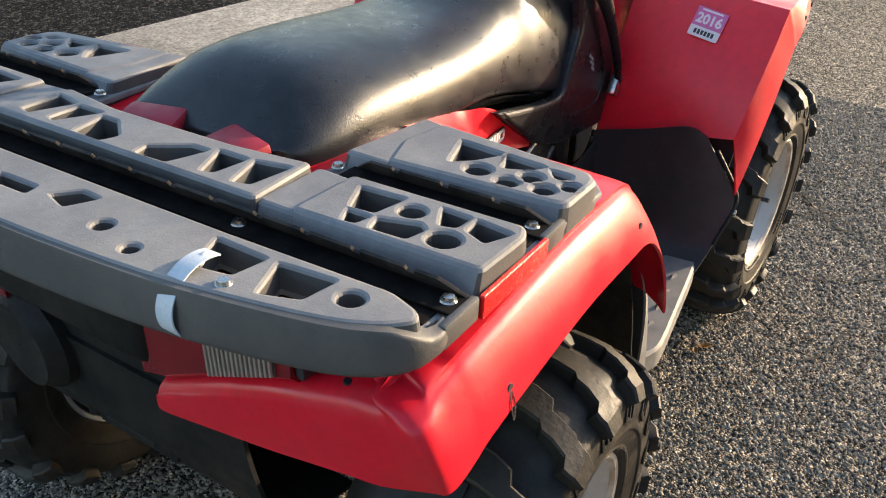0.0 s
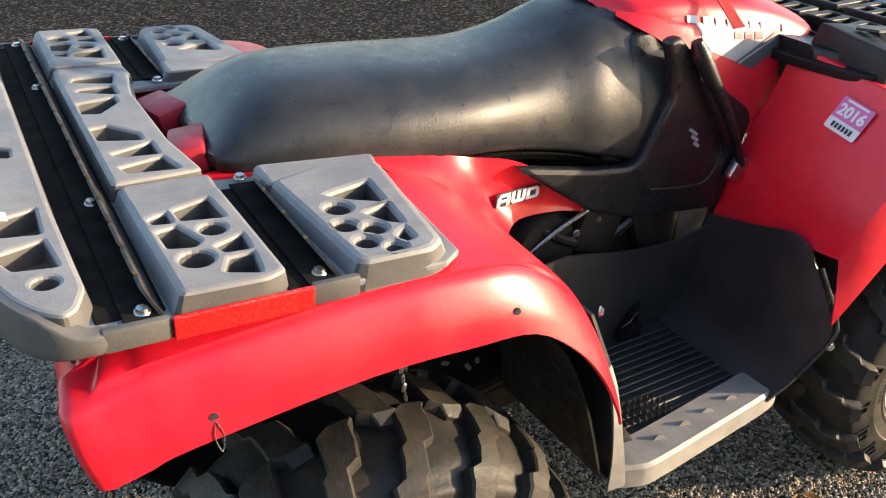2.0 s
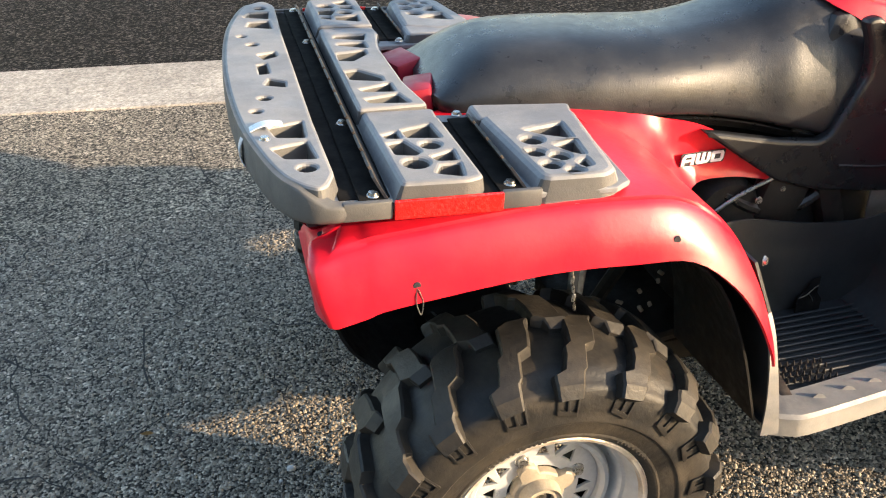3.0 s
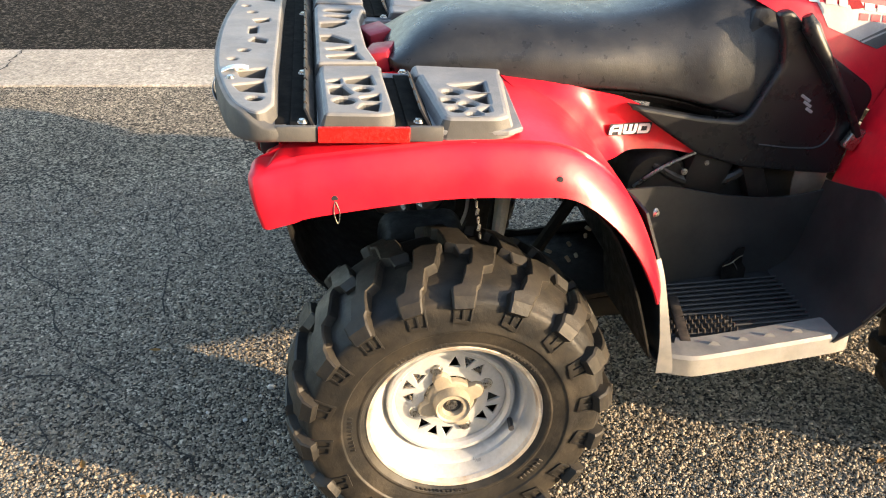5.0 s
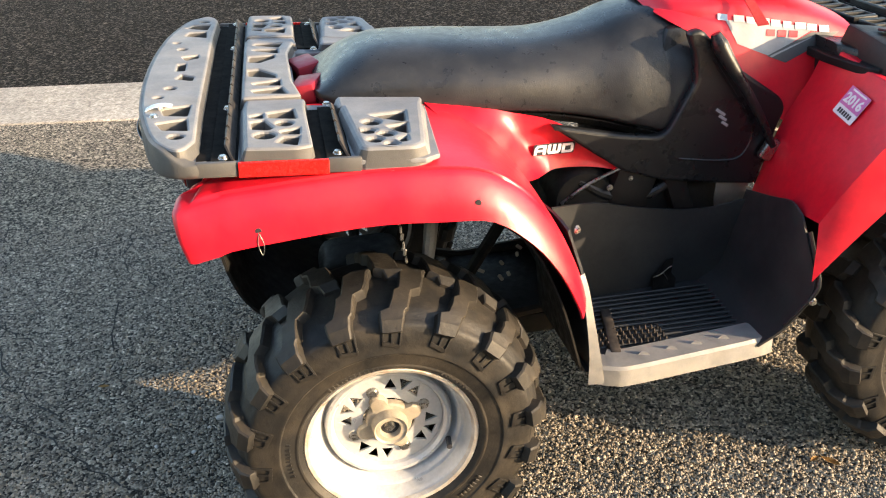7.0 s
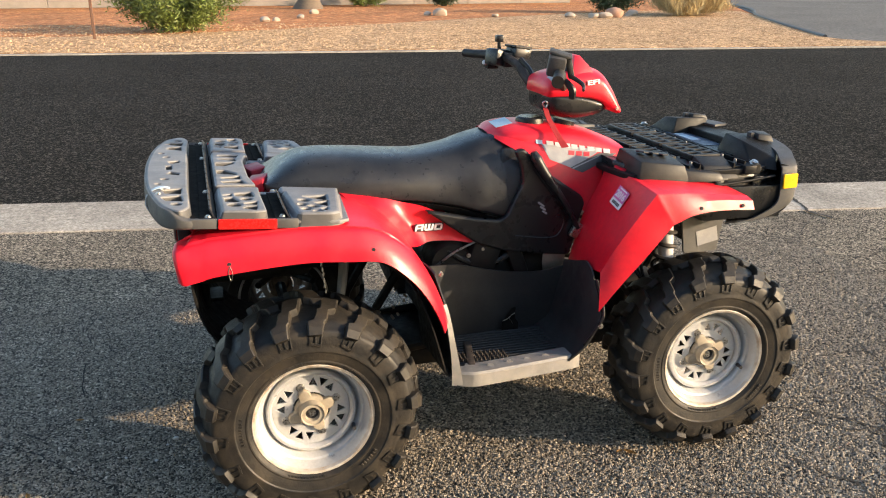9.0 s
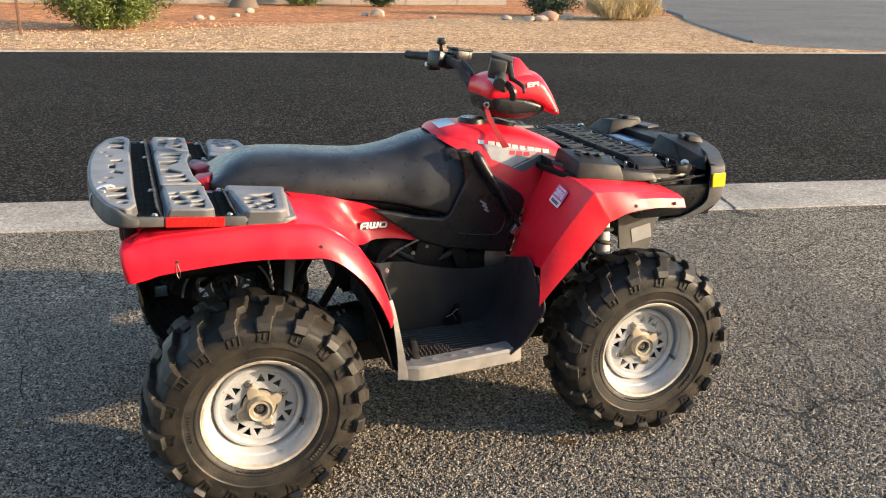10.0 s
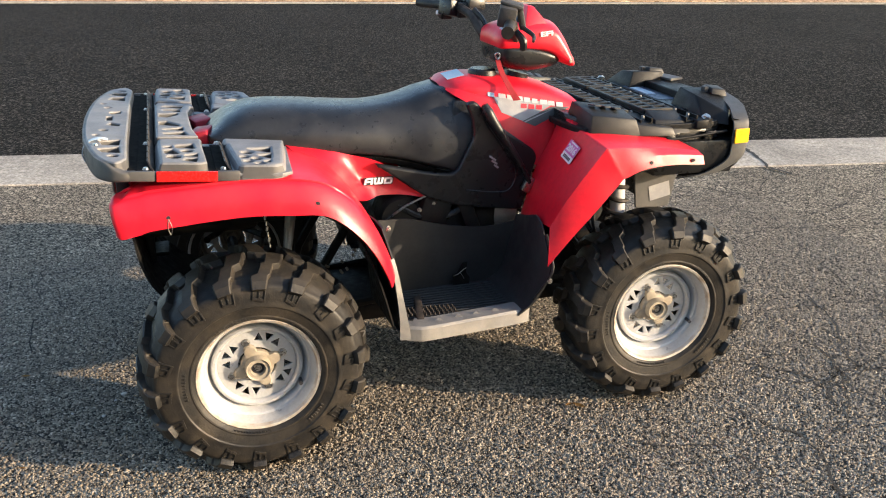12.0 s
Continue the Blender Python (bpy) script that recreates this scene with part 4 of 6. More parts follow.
for s in (-1, 1):
    def side(rows):
        return [[(x, -y * s, z) for x, y, z in r] for r in rows]
    well = part("footwell", sheet(side(floor_rows), 0.006, 4, 4), FOOTM, atv, "black ribbed plastic footwell floor")
    part("front_wall", sheet(side(front_wall), 0.005, 4, 4, 50), FOOTM, well)
    part("inner_wall", sheet(side(inner_wall), 0.005, 3, 3, 50), FOOTM, well)
    part("rear_wall", sheet(side(rear_wall), 0.005, 3, 3, 50), FOOTM, well)
    for i in range(12):
        part("tread_ridge", box(0.34, 0.006, 0.006, 0.0015, 1), FOOTM, well, m=Matrix.Translation((0.62, s * (0.225 + 0.0165 * i), 0.3395)))
    rng = random.Random(5)
    spikes = []
    for i in range(12):
        for j in range(4):
            bm = bmesh.new()
            bmesh.ops.create_cone(bm, cap_ends=True, segments=4, radius1=0.0045, radius2=0.001, depth=0.010, matrix=Matrix.Translation((0.435 + 0.012 * i if i < 4 else 0.50 + 0.013 * (i - 4), s * (0.405 - 0.015 * j + 0.001 * i), 0.350)))
            spikes.append(done(bm))
    tagged(part("grip_teeth", join(*spikes), STEEL, well, "rows of small steel grip teeth"), kind="stuff")
    part("cleat_bar", box(0.022, 0.16, 0.012, 0.003, 2, Matrix.Translation((0.492, s * 0.365, 0.346)) @ pose(0, 0, 0, 0, 0, s * 12)), STEEL, well, "ribbed black cleat bar")
    # worn outer step: rounded rail with raised cleats
    rings = []
    for i, (x, y) in enumerate(step_line):
        w = 0.070 if 2 < i < 13 else 0.050
        rings.append([(x, s * -y, 0.312), (x, s * (-y - 0.001), 0.348), (x + 0.002, s * (-y - 0.006), 0.3545), (x + 0.010, s * (-y - w), 0.3500), (x + 0.010, s * (-y - w), 0.334), (x + 0.004, s * (-y - 0.012), 0.316)])
    step = part("step_rail", loft(rings, True, True, 25), STEPM, well, "scuffed grey outer step")
    for x in (0.525, 0.585, 0.640, 0.700):
        bm = bmesh.new()
        bmesh.ops.create_cone(bm, cap_ends=True, segments=3, radius1=0.014, radius2=0.004, depth=0.010)
        part("cleat", done(bm, 20), STEPM, well, "raised triangular cleat", Matrix.Translation((x, s * (0.462 - (x - 0.525) * 0.09), 0.354)) @ pose(0, 0, 0, 0, 0, 20 * s) @ Matrix.Diagonal((1.3, 0.7, 1, 1)))
    edge = [[(0.404, 0.4870, 0.316), (0.436, 0.4905, 0.316)], [(0.404, 0.4870, 0.38), (0.426, 0.4890, 0.38)], [(0.396, 0.486, 0.46), (0.412, 0.484, 0.46)], [(0.388, 0.480, 0.52), (0.402, 0.476, 0.52)], [(0.382, 0.472, 0.555), (0.394, 0.466, 0.556)]]
    part("mud_edge", sheet([[(x, y * s, z) for x, y, z in r] for r in edge], 0.004, 3, 1), STEPM, well, "worn grey edge of the mudguard")
    bolt(well, (0.386, s * 0.436, 0.632), (0.6, s * 0.8, 0.1), 0.8)
    lip = [(0.800, s * 0.489, 0.392), (0.836, s * 0.507, 0.465), (0.848, s * 0.500, 0.500), (0.846, s * 0.450, 0.575)]
    part("wall_lip", tube(lip, 0.004, 8, 4), BLACK, well)
    bolt(well, (0.838, s * 0.508, 0.455), (0, s, 0), 0.8)

# front mass: box under the rack, bumper, guard
nose = []
for x, w, zb, zt in ((0.98, 0.24, 0.80, 0.872), (1.04, 0.335, 0.795, 0.862), (1.20, 0.352, 0.785, 0.850), (1.34, 0.352, 0.760, 0.842), (1.42, 0.345, 0.735, 0.836), (1.48, 0.330, 0.720, 0.832)):
    nose.append([(x, y, z) for y, z in soft_poly([(-w, zb), (w, zb), (w, zt), (-w, zt)], 0.02, 3)])
front_box = part("front_box", loft(nose, True, True), BLACK, atv, "glossy black front storage box")
for x in (1.275, 1.405):
    for s in (-1, 1):
        latch = part("latch", box(0.030, 0.012, 0.034, 0.004, 2, Matrix.Translation((x, s * 0.355, 0.800))), BLACK, front_box, "black box latch")
        part("latch_tab", box(0.040, 0.010, 0.007, 0.002, 2, Matrix.Translation((x + 0.005, s * 0.360, 0.819))), BLACK, latch)
bumper_rows = []
for y in np.linspace(-0.385, 0.385, 15):
    u = abs(y) / 0.385
    xf = 1.625 - 0.112 * u ** 3.0
    bumper_rows.append([(xf - 0.045, y * 0.985, 0.862), (xf - 0.01, y, 0.850), (xf, y, 0.81), (xf - 0.002, y, 0.75), (xf - 0.02, y * 0.985, 0.712), (xf - 0.09, y * 0.96, 0.688), (xf - 0.20, y * 0.92, 0.676)])
bumper = part("front_bumper", sheet(bumper_rows, 0.006, 2, 3, 50), BLACK, atv, "black plastic front bumper")
for s in (-1, 1):
    def ring_at(z, grow):
        return [(1.225, s * 0.29, z), (1.225 - grow, s * 0.358, z), (1.40, s * (0.366 + grow), z), (1.492, s * (0.378 + grow), z), (1.525, s * 0.30, z)]
    part("bumper_side", hull(ring_at(0.690, -0.006), ring_at(0.796, 0.004), 0.008), BLACK, bumper, "black inner side of the bumper")
    amber_m = facing((1.494, s * 0.3955, 0.811), (0.10, s * 1.0, 0.03))
    part("side_reflector", slab(soft_poly([(-0.026, -0.022), (0.026, -0.022), (0.026, 0.022), (-0.026, 0.022)], 0.004), (), 0, 0.005, 0.001), AMBER, bumper, "amber side reflector", amber_m)
part("radiator_guard", box(0.02, 0.34, 0.20, 0.01, 2, Matrix.Translation((1.36, 0, 0.62)) @ pose(0, 0, 0, 0, -8, 0)), BLACK, atv, "dark radiator guard")
for s in (-1, 1):
    g = part("inner_guard", slab(soft_poly([(1.255, 0.545), (1.375, 0.545), (1.40, 0.70), (1.235, 0.70)], 0.012), (), 0, 0.008, 0.002), GREYSIDE, atv, "grey translucent plastic guard behind the front wheel", Matrix(((1, 0, 0, 0), (0, 0, -1, s * 0.225), (0, 1, 0, 0), (0, 0, 0, 1))))
    part("guard_label", box(0.075, 0.001, 0.05, 0.0003, 1, Matrix.Translation((1.335, 0.600, 0.0095 if s < 0 else -0.0015)) @ pose(0, 0, 0, 90, 0, 12)), SILVDEC, g, "worn pale label")

# front rack
fr = part("front_rack", slab(soft_poly([(0.962, -0.22), (0.985, -0.352), (1.38, -0.362), (1.45, -0.345), (1.54, -0.12), (1.54, 0.12), (1.45, 0.345), (1.38, 0.362), (0.985, 0.352), (0.962, 0.22)], 0.02), (), 0.832, 0.850, 0.003), MATT, atv, "black plastic front cargo rack")
for s in (-1, 1):
    def q(pts):
        return [(x, s * y, z) for x, y, z in pts]
    # corner block: tall behind, sloping down along the side in two steps, its foot flared
    block = part("corner_block", hull(q([(0.995, 0.200, 0.830), (1.000, 0.370, 0.832), (1.165, 0.376, 0.822), (1.165, 0.245, 0.830)]), q([(1.008, 0.216, 0.906), (1.010, 0.356, 0.890), (1.150, 0.366, 0.872), (1.150, 0.250, 0.890)]), 0.006), RACKTOP, fr, "dusty black moulded corner block")
    part("block_step", hull(q([(1.150, 0.240, 0.830), (1.150, 0.3755, 0.822), (1.285, 0.3735, 0.816), (1.285, 0.262, 0.830)]), q([(1.146, 0.248, 0.876), (1.146, 0.366, 0.858), (1.272, 0.366, 0.842), (1.268, 0.275, 0.860)]), 0.005), RACKTOP, fr)
    for i in range(3):
        x, z = 1.052 + 0.032 * i, 0.9020 - 0.0055 * i
        part("block_recess", box(0.020, 0.044, 0.005, 0.001, 1, Matrix.Translation((x, s * 0.284, z)) @ pose(0, 0, 0, s * 7, 9, 0)), INK, block)
    # pad ends beside the rails
    part("pad_end", hull(q([(1.215, 0.285, 0.832), (1.215, 0.370, 0.824), (1.335, 0.368, 0.822), (1.335, 0.285, 0.832)]), q([(1.222, 0.285, 0.882), (1.224, 0.345, 0.862), (1.326, 0.344, 0.856), (1.324, 0.285, 0.876)]), 0.004), RACKTOP, fr, "dusty pad end")
    part("end_bracket", join(box(0.040, 0.050, 0.026, 0.003, 2, Matrix.Translation((1.372, s * 0.345, 0.846))), box(0.030, 0.010, 0.030, 0.002, 1, Matrix.Translation((1.392, s * 0.362, 0.846)))), MATT, fr)
    bolt(fr, (1.398, s * 0.345, 0.8600), (0.1, s * 0.5, 1), 1.4)
    # upright horn: inner fin, sloping outer shoulder, notched cap
    part("corner_horn", hull(q([(1.395, 0.135, 0.846), (1.400, 0.330, 0.846), (1.468, 0.366, 0.836), (1.530, 0.290, 0.838), (1.560, 0.150, 0.842)]), q([(1.420, 0.150, 0.918), (1.424, 0.235, 0.910), (1.478, 0.338, 0.868), (1.516, 0.290, 0.880), (1.545, 0.160, 0.912)]), 0.005), MATT, fr, "black upright corner horn")
    part("horn_cap", hull(q([(1.490, 0.162, 0.908), (1.490, 0.225, 0.904), (1.546, 0.230, 0.894), (1.556, 0.164, 0.900)]), q([(1.496, 0.168, 0.926), (1.496, 0.218, 0.922), (1.540, 0.222, 0.916), (1.548, 0.170, 0.920)]), 0.003), RACKTOP, fr)
    part("horn_slot", box(0.016, 0.020, 0.022, 0.002, 1, Matrix.Translation((1.482, s * 0.196, 0.914))), INK, fr)
    part("box_lip", tube([(1.00, s * 0.360, 0.812), (1.20, s * 0.368, 0.804), (1.34, s * 0.368, 0.810), (1.46, s * 0.368, 0.822)], 0.0045, 8, 3), MATT, fr)
    hoop = [(1.590, 0.10, 0.898), (1.578, 0.20, 0.895), (1.553, 0.30, 0.887), (1.530, 0.352, 0.876), (1.521, 0.381, 0.860), (1.519, 0.3905, 0.842), (1.519, 0.3915, 0.81), (1.519, 0.3915, 0.765), (1.514, 0.390, 0.745), (1.498, 0.386, 0.726), (1.450, 0.376, 0.698), (1.40, 0.366, 0.684)]
    part("bumper_hoop", sheet([[(x, s * y, z), (x - 0.012, s * (y + 0.003), z - 0.001), (x - 0.048, s * (y - 0.004), z - 0.003)] for x, y, z in hoop], 0.007, 4, 1, 30), GREYSIDE, fr, "worn grey hoop at the bumper's corner")
front_bar = slab(soft_poly([(1.47, -0.22), (1.55, -0.18), (1.572, 0), (1.55, 0.18), (1.47, 0.22), (1.47, 0)], 0.02), (), 0.838, 0.884, 0.004, 1)
part("front_lip", front_bar, MATT, fr)
part("lid", slab(soft_poly([(1.368, -0.235), (1.472, -0.215), (1.472, 0.235), (1.368, 0.26)], 0.012), (), 0.848, 0.862, 0.003), BLACK, fr, "glossy black lid panel")
part("rack_label", box(0.066, 0.25, 0.001, 0.0003, 1, Matrix.Translation((1.424, 0.045, 0.8632))), LABELBLUE, fr, "dark blue printed label")
part("label_field", box(0.034, 0.12, 0.001, 0.0003, 1, Matrix.Translation((1.418, 0.070, 0.8644))), BLUEDEC, fr, "pale blue printed field")
for x in (1.085, 1.192, 1.345):
    wide = 0.40 if x < 1.1 else 0.70
    ring = [(-0.020, 0.850), (0.020, 0.850), (0.020, 0.870), (0.016, 0.870), (0.016, 0.856), (-0.016, 0.856), (-0.016, 0.866), (-0.020, 0.866)]
    rail = part("rail", loft([[(x + dx, s * wide / 2, z) for dx, z in ring] for s in (-1, 1)], True, True, 25), MATT, fr, "black rack rail with pale pegs")
    n = 6 if wide < 0.5 else 10
    for i in range(n):
        part("peg", PEG, ZINCDULL, rail, m=Matrix.Translation((x + 0.003, -wide / 2 + 0.03 + (wide - 0.06) * i / (n - 1), 0.855)))
for x, w in ((1.138, 0.062), (1.268, 0.104)):
    for k, (y0, y1) in enumerate(((-0.285, -0.105), (-0.090, 0.090), (0.105, 0.285))):
        holes = []
        for j in range(4):
            a, b = y0 + 0.016 + 0.040 * j, y0 + 0.044 + 0.040 * j
            for u, v in (((-0.38, 0.38),) if w < 0.08 else ((-0.40, -0.06), (0.06, 0.40))):
                holes.append(soft_poly([(x + w * u, a), (x + w * v, a + 0.004), (x + w * v, b - 0.004), (x + w * u, b)], 0.003))
        part("pad", slab(soft_poly([(x - w / 2, y0), (x + w / 2, y0), (x + w / 2, y1), (x - w / 2, y1)], 0.008), holes, 0.852, 0.882, 0.003), RACKTOP, fr, "dusty slotted rack pad")

# steering: bars, grips, switches, levers, headlamp pod
bars = part("handlebar", tube([(0.735, -0.365, 1.128), (0.79, -0.25, 1.138), (0.838, -0.15, 1.115), (0.885, -0.06, 1.05), (0.89, 0.0, 1.035), (0.835, 0.06, 1.058), (0.816, 0.10, 1.088), (0.806, 0.15, 1.122), (0.776, 0.25, 1.142), (0.715, 0.37, 1.138)], 0.0145, 10, 5), STEEL, atv, "black steel handlebar")
for s, e, i in ((-1, (0.733, -0.37, 1.128), (0.778, -0.275, 1.137)), (1, (0.700, 0.395, 1.139), (0.757, 0.285, 1.139))):
    part("grip", tube([e, [(a + b) / 2 for a, b in zip(e, i)], i], [0.0145, 0.0135, 0.0145] if s > 0 else [0.0175, 0.016, 0.0175], 12, 3), RUBBER, bars, "black rubber grip")
    part("lever", tube([(i[0] + 0.035, i[1], i[2] - 0.006), (i[0] + 0.045, i[1] + s * 0.06, i[2] - 0.022), (i[0] + 0.02, i[1] + s * 0.12, i[2] - 0.03)], [0.007, 0.006, 0.004], 8, 3), STEEL, bars, "brake lever")
part("switch_block", join(box(0.066, 0.060, 0.056, 0.008, 2, Matrix.Translation((0.770, 0.240, 1.136)) @ pose(0, 0, 0, 0, 10, 25)), box(0.04, 0.04, 0.03, 0.005, 2, Matrix.Translation((0.755, 0.262, 1.112))), box(0.05, 0.03, 0.05, 0.005, 2, Matrix.Translation((0.805, 0.215, 1.130)))), BLACK, bars, "black left switch block")
part("switch", box(0.020, 0.020, 0.014, 0.003, 1, Matrix.Translation((0.735, 0.262, 1.118))), WHITE, bars, "pale thumb switch")
part("mirror_stub", join(box(0.026, 0.026, 0.024, 0.005, 2, Matrix.Translation((0.775, 0.240, 1.198))), tube([(0.775, 0.24, 1.15), (0.775, 0.24, 1.19)], 0.007, 8, 1)), BLACK, bars, "black clamp on the bar")
part("brake_reservoir", join(box(0.066, 0.062, 0.034, 0.005, 2, Matrix.Translation((0.838, 0.225, 1.150)) @ pose(0, 0, 0, 0, 8, 15)), box(0.070, 0.066, 0.008, 0.002, 1, Matrix.Translation((0.838, 0.225, 1.171)) @ pose(0, 0, 0, 0, 8, 15))), BLACK, bars, "black brake fluid reservoir")
part("throttle_box", join(box(0.050, 0.072, 0.056, 0.007, 2, Matrix.Translation((0.780, -0.245, 1.160)) @ pose(0, 0, 0, 8, 10, -22)), box(0.066, 0.06, 0.010, 0.004, 2, Matrix.Translation((0.795, -0.24, 1.190)) @ pose(0, 0, 0, 6, 16, -22)), box(0.018, 0.05, 0.07, 0.005, 2, Matrix.Translation((0.825, -0.235, 1.155)) @ pose(0, 0, 0, 0, -12, -22))), WEATHERED, bars, "weathered grey throttle housing")
part("thumb_lever", tube([(0.795, -0.275, 1.120), (0.812, -0.29, 1.095), (0.815, -0.285, 1.070)], [0.009, 0.012, 0.010], 8, 3), BLACK, bars, "black thumb throttle")
for y in (0.05, 0.11):
    part("cable", tube([(0.815, y + 0.09, 1.14), (0.838, y + 0.05, 1.10), (0.850, y + 0.02, 1.04), (0.90, y * 0.6, 0.95)], 0.008, 8, 5), BLACK, bars, "black control cable")
pod_st = [(0.812, 0.066, 1.052, 1.076), (0.822, 0.094, 1.046, 1.094), (0.845, 0.102, 1.042, 1.106), (0.890, 0.105, 1.042, 1.116), (0.960, 0.106, 1.036, 1.120), (1.000, 0.106, 1.020, 1.108), (1.020, 0.105, 1.003, 1.086), (1.042, 0.104, 0.990, 1.050), (1.060, 0.102, 0.986, 1.012), (1.068, 0.098, 0.990, 0.998)]


def pod_ring(x, w, zb, zt):
    h = zt - zb
    return [(x + 0.35 * max(0, x - 0.95) * (1 - abs(y) / w), y, z) for y, z in soft_poly([(-w * 0.92, zb), (w * 0.92, zb), (w, zb + h * 0.25), (w * 0.98, zt - h * 0.22), (w * 0.72, zt), (0, zt + 0.10 * h), (-w * 0.72, zt), (-w * 0.98, zt - h * 0.22), (-w, zb + h * 0.25)], 0.016, 3)]


pod = part("headlamp_pod", loft([pod_ring(*p) for p in catmull(pod_st, 3)], True, True, 40), RED, atv, "red headlamp pod on the handlebar")
part("pod_peak", hull([(0.900, -0.092, 1.106), (0.900, 0.092, 1.106), (0.990, 0.084, 1.104), (0.990, -0.084, 1.104)], [(0.918, -0.060, 1.168), (0.918, 0.060, 1.168), (0.938, 0.056, 1.166), (0.938, -0.056, 1.166)], 0.006), RED, pod)
part("gauge_hood", hull([(0.876, -0.060, 1.105), (0.876, 0.060, 1.105), (0.914, 0.066, 1.105), (0.914, -0.066, 1.105)], [(0.905, -0.036, 1.154), (0.905, 0.036, 1.154), (0.922, 0.034, 1.157), (0.922, -0.034, 1.157)], 0.004), BLACK, pod, "black hood of the gauge")
low = []
for x, w, zb, zt in catmull([(0.816, 0.060, 1.006, 1.056), (0.836, 0.094, 0.992, 1.050), (0.87, 0.103, 0.980, 1.048), (0.93, 0.103, 0.974, 1.044), (1.00, 0.097, 0.982, 1.024), (1.03, 0.07, 0.987, 1.004)], 4):
    low.append([(x, y, z) for y, z in soft_poly([(-w, zt), (-w * 0.98, zb + 0.018), (-w * 0.7, zb), (w * 0.7, zb), (w * 0.98, zb + 0.018), (w, zt)], 0.012, 3)])
part("pod_underside", loft(low, True, True, 40), BLACK, pod, "black underside of the pod")
part("pod_neck", tube([(0.90, 0, 0.90), (0.915, 0, 0.96)], 0.04, 14, 1), BLACK, pod)
part("pod_letters", text_mesh("EFI", 0.024), WHITE, pod, "white printed letters", facing((0.965, -0.1075, 1.088), (0.02, -0.99, 0.03), (-0.10, 0, 1)) @ Matrix.Diagonal((1.5, 0.8, 1, 1)))
part("dash_dial", box(0.03, 0.05, 0.012, 0.004, 2, Matrix.Translation((0.846, -0.075, 1.100)) @ pose(0, 0, 0, 10, -25, 0)), SILVDEC, pod, "pale instrument face")
part("pod_bolt", BOLT, ZINC, pod, m=facing((1.052, -0.103, 1.003), (0.1, -1, 0)) @ Matrix.Scale(0.6, 4))
part("key_strap", sheet([[(0.812, -0.078, 1.012), (0.826, -0.082, 1.012)], [(0.812, -0.110, 0.982), (0.828, -0.114, 0.981)], [(0.822, -0.160, 0.938), (0.841, -0.165, 0.938)], [(0.836, -0.180, 0.905), (0.857, -0.186, 0.908)]], 0.003, 3, 1), STRAP, pod, "red webbing key strap")
part("key_ring", tube([(0.812, -0.074, 1.026), (0.818, -0.082, 1.032), (0.826, -0.082, 1.024), (0.820, -0.078, 1.012), (0.812, -0.074, 1.024)], 0.003, 8, 4), ZINC, pod, "steel key ring")
# gear selector beside the seat
sel = part("gear_lever", tube([(0.889, -0.210, 0.655), (0.850, -0.213, 0.725), (0.800, -0.212, 0.800), (0.768, -0.208, 0.846), (0.748, -0.200, 0.880), (0.738, -0.196, 0.902)], [0.008, 0.009, 0.011, 0.014, 0.017, 0.010], 12, 4), BLACK, atv, "long black gear lever")
part("lever_pivot", box(0.03, 0.02, 0.05, 0.006, 2, Matrix.Translation((0.885, -0.205, 0.648)) @ pose(0, 0, 0, 0, 30, 0)), ZINC, sel, "bare metal pivot")

# machinery seen through the openings
gap_m = facing((0.672, -0.2115, 0.372), (0, -1, 0.08))
# flat black plate stands for the gap's dark depth
part("wall_gap", slab(soft_poly([(-0.028, -0.040), (0.026, -0.040), (0.028, -0.012), (0.016, 0.004), (0.020, 0.040), (0.004, 0.036), (-0.012, 0.010), (-0.026, 0.0)], 0.003), (), 0, 0.002, 0.0004), CHANNEL, atv, "dark ragged gap in the footwell's inner wall", gap_m)
# bright metal strokes stand for the light showing through the gap
part("gap_light", join(tube([(-0.026, -0.002, 0.003), (-0.010, 0.004, 0.005), (0.006, 0.016, 0.004), (0.016, 0.020, 0.003)], 0.0012, 5, 3), tube([(-0.004, 0.006, 0.004), (0.004, -0.006, 0.005), (0.008, -0.014, 0.004)], 0.0012, 5, 3)), ZINC, atv, "thin bright strokes standing for light through the gap", gap_m)

engine = part("engine", join(box(0.42, 0.30, 0.22, 0.03, 3, Matrix.Translation((0.62, 0, 0.46))), box(0.20, 0.24, 0.20, 0.03, 3, Matrix.Translation((0.66, 0, 0.60))), moved(lathe([(0.001, -0.05), (0.060, -0.05), (0.07, -0.035), (0.07, 0.05)], 22), Matrix.Translation((0.49, -0.12, 0.56))), box(0.10, 0.05, 0.11, 0.02, 2, Matrix.Translation((0.60, -0.155, 0.58)) @ pose(0, 0, 0, 0, 18, 0)), box(0.05, 0.06, 0.16, 0.015, 2, Matrix.Translation((0.70, -0.15, 0.57)) @ pose(0, 0, 0, 0, -20, 0))), DARK, atv, "dark dirty engine")
part("heat_shield", sheet([[(0.80, -0.165, 0.60), (0.84, -0.165, 0.61), (0.87, -0.165, 0.60)], [(0.79, -0.175, 0.54), (0.835, -0.178, 0.55), (0.865, -0.175, 0.55)], [(0.80, -0.168, 0.49), (0.835, -0.168, 0.49), (0.86, -0.168, 0.50)]], 0.004, 3, 3), BRASSY, engine, "bare metal heat shield")
part("pipe", tube([(0.44, -0.17, 0.555), (0.50, -0.178, 0.60), (0.57, -0.182, 0.632)], 0.004, 8, 3), ZINC, engine, "thin bright rod")
for bx, bz in ((0.59, 0.603), (0.66, 0.60), (0.545, 0.585)):
    bolt(engine, (bx, -0.178, bz), (0, -1, 0), 0.7)
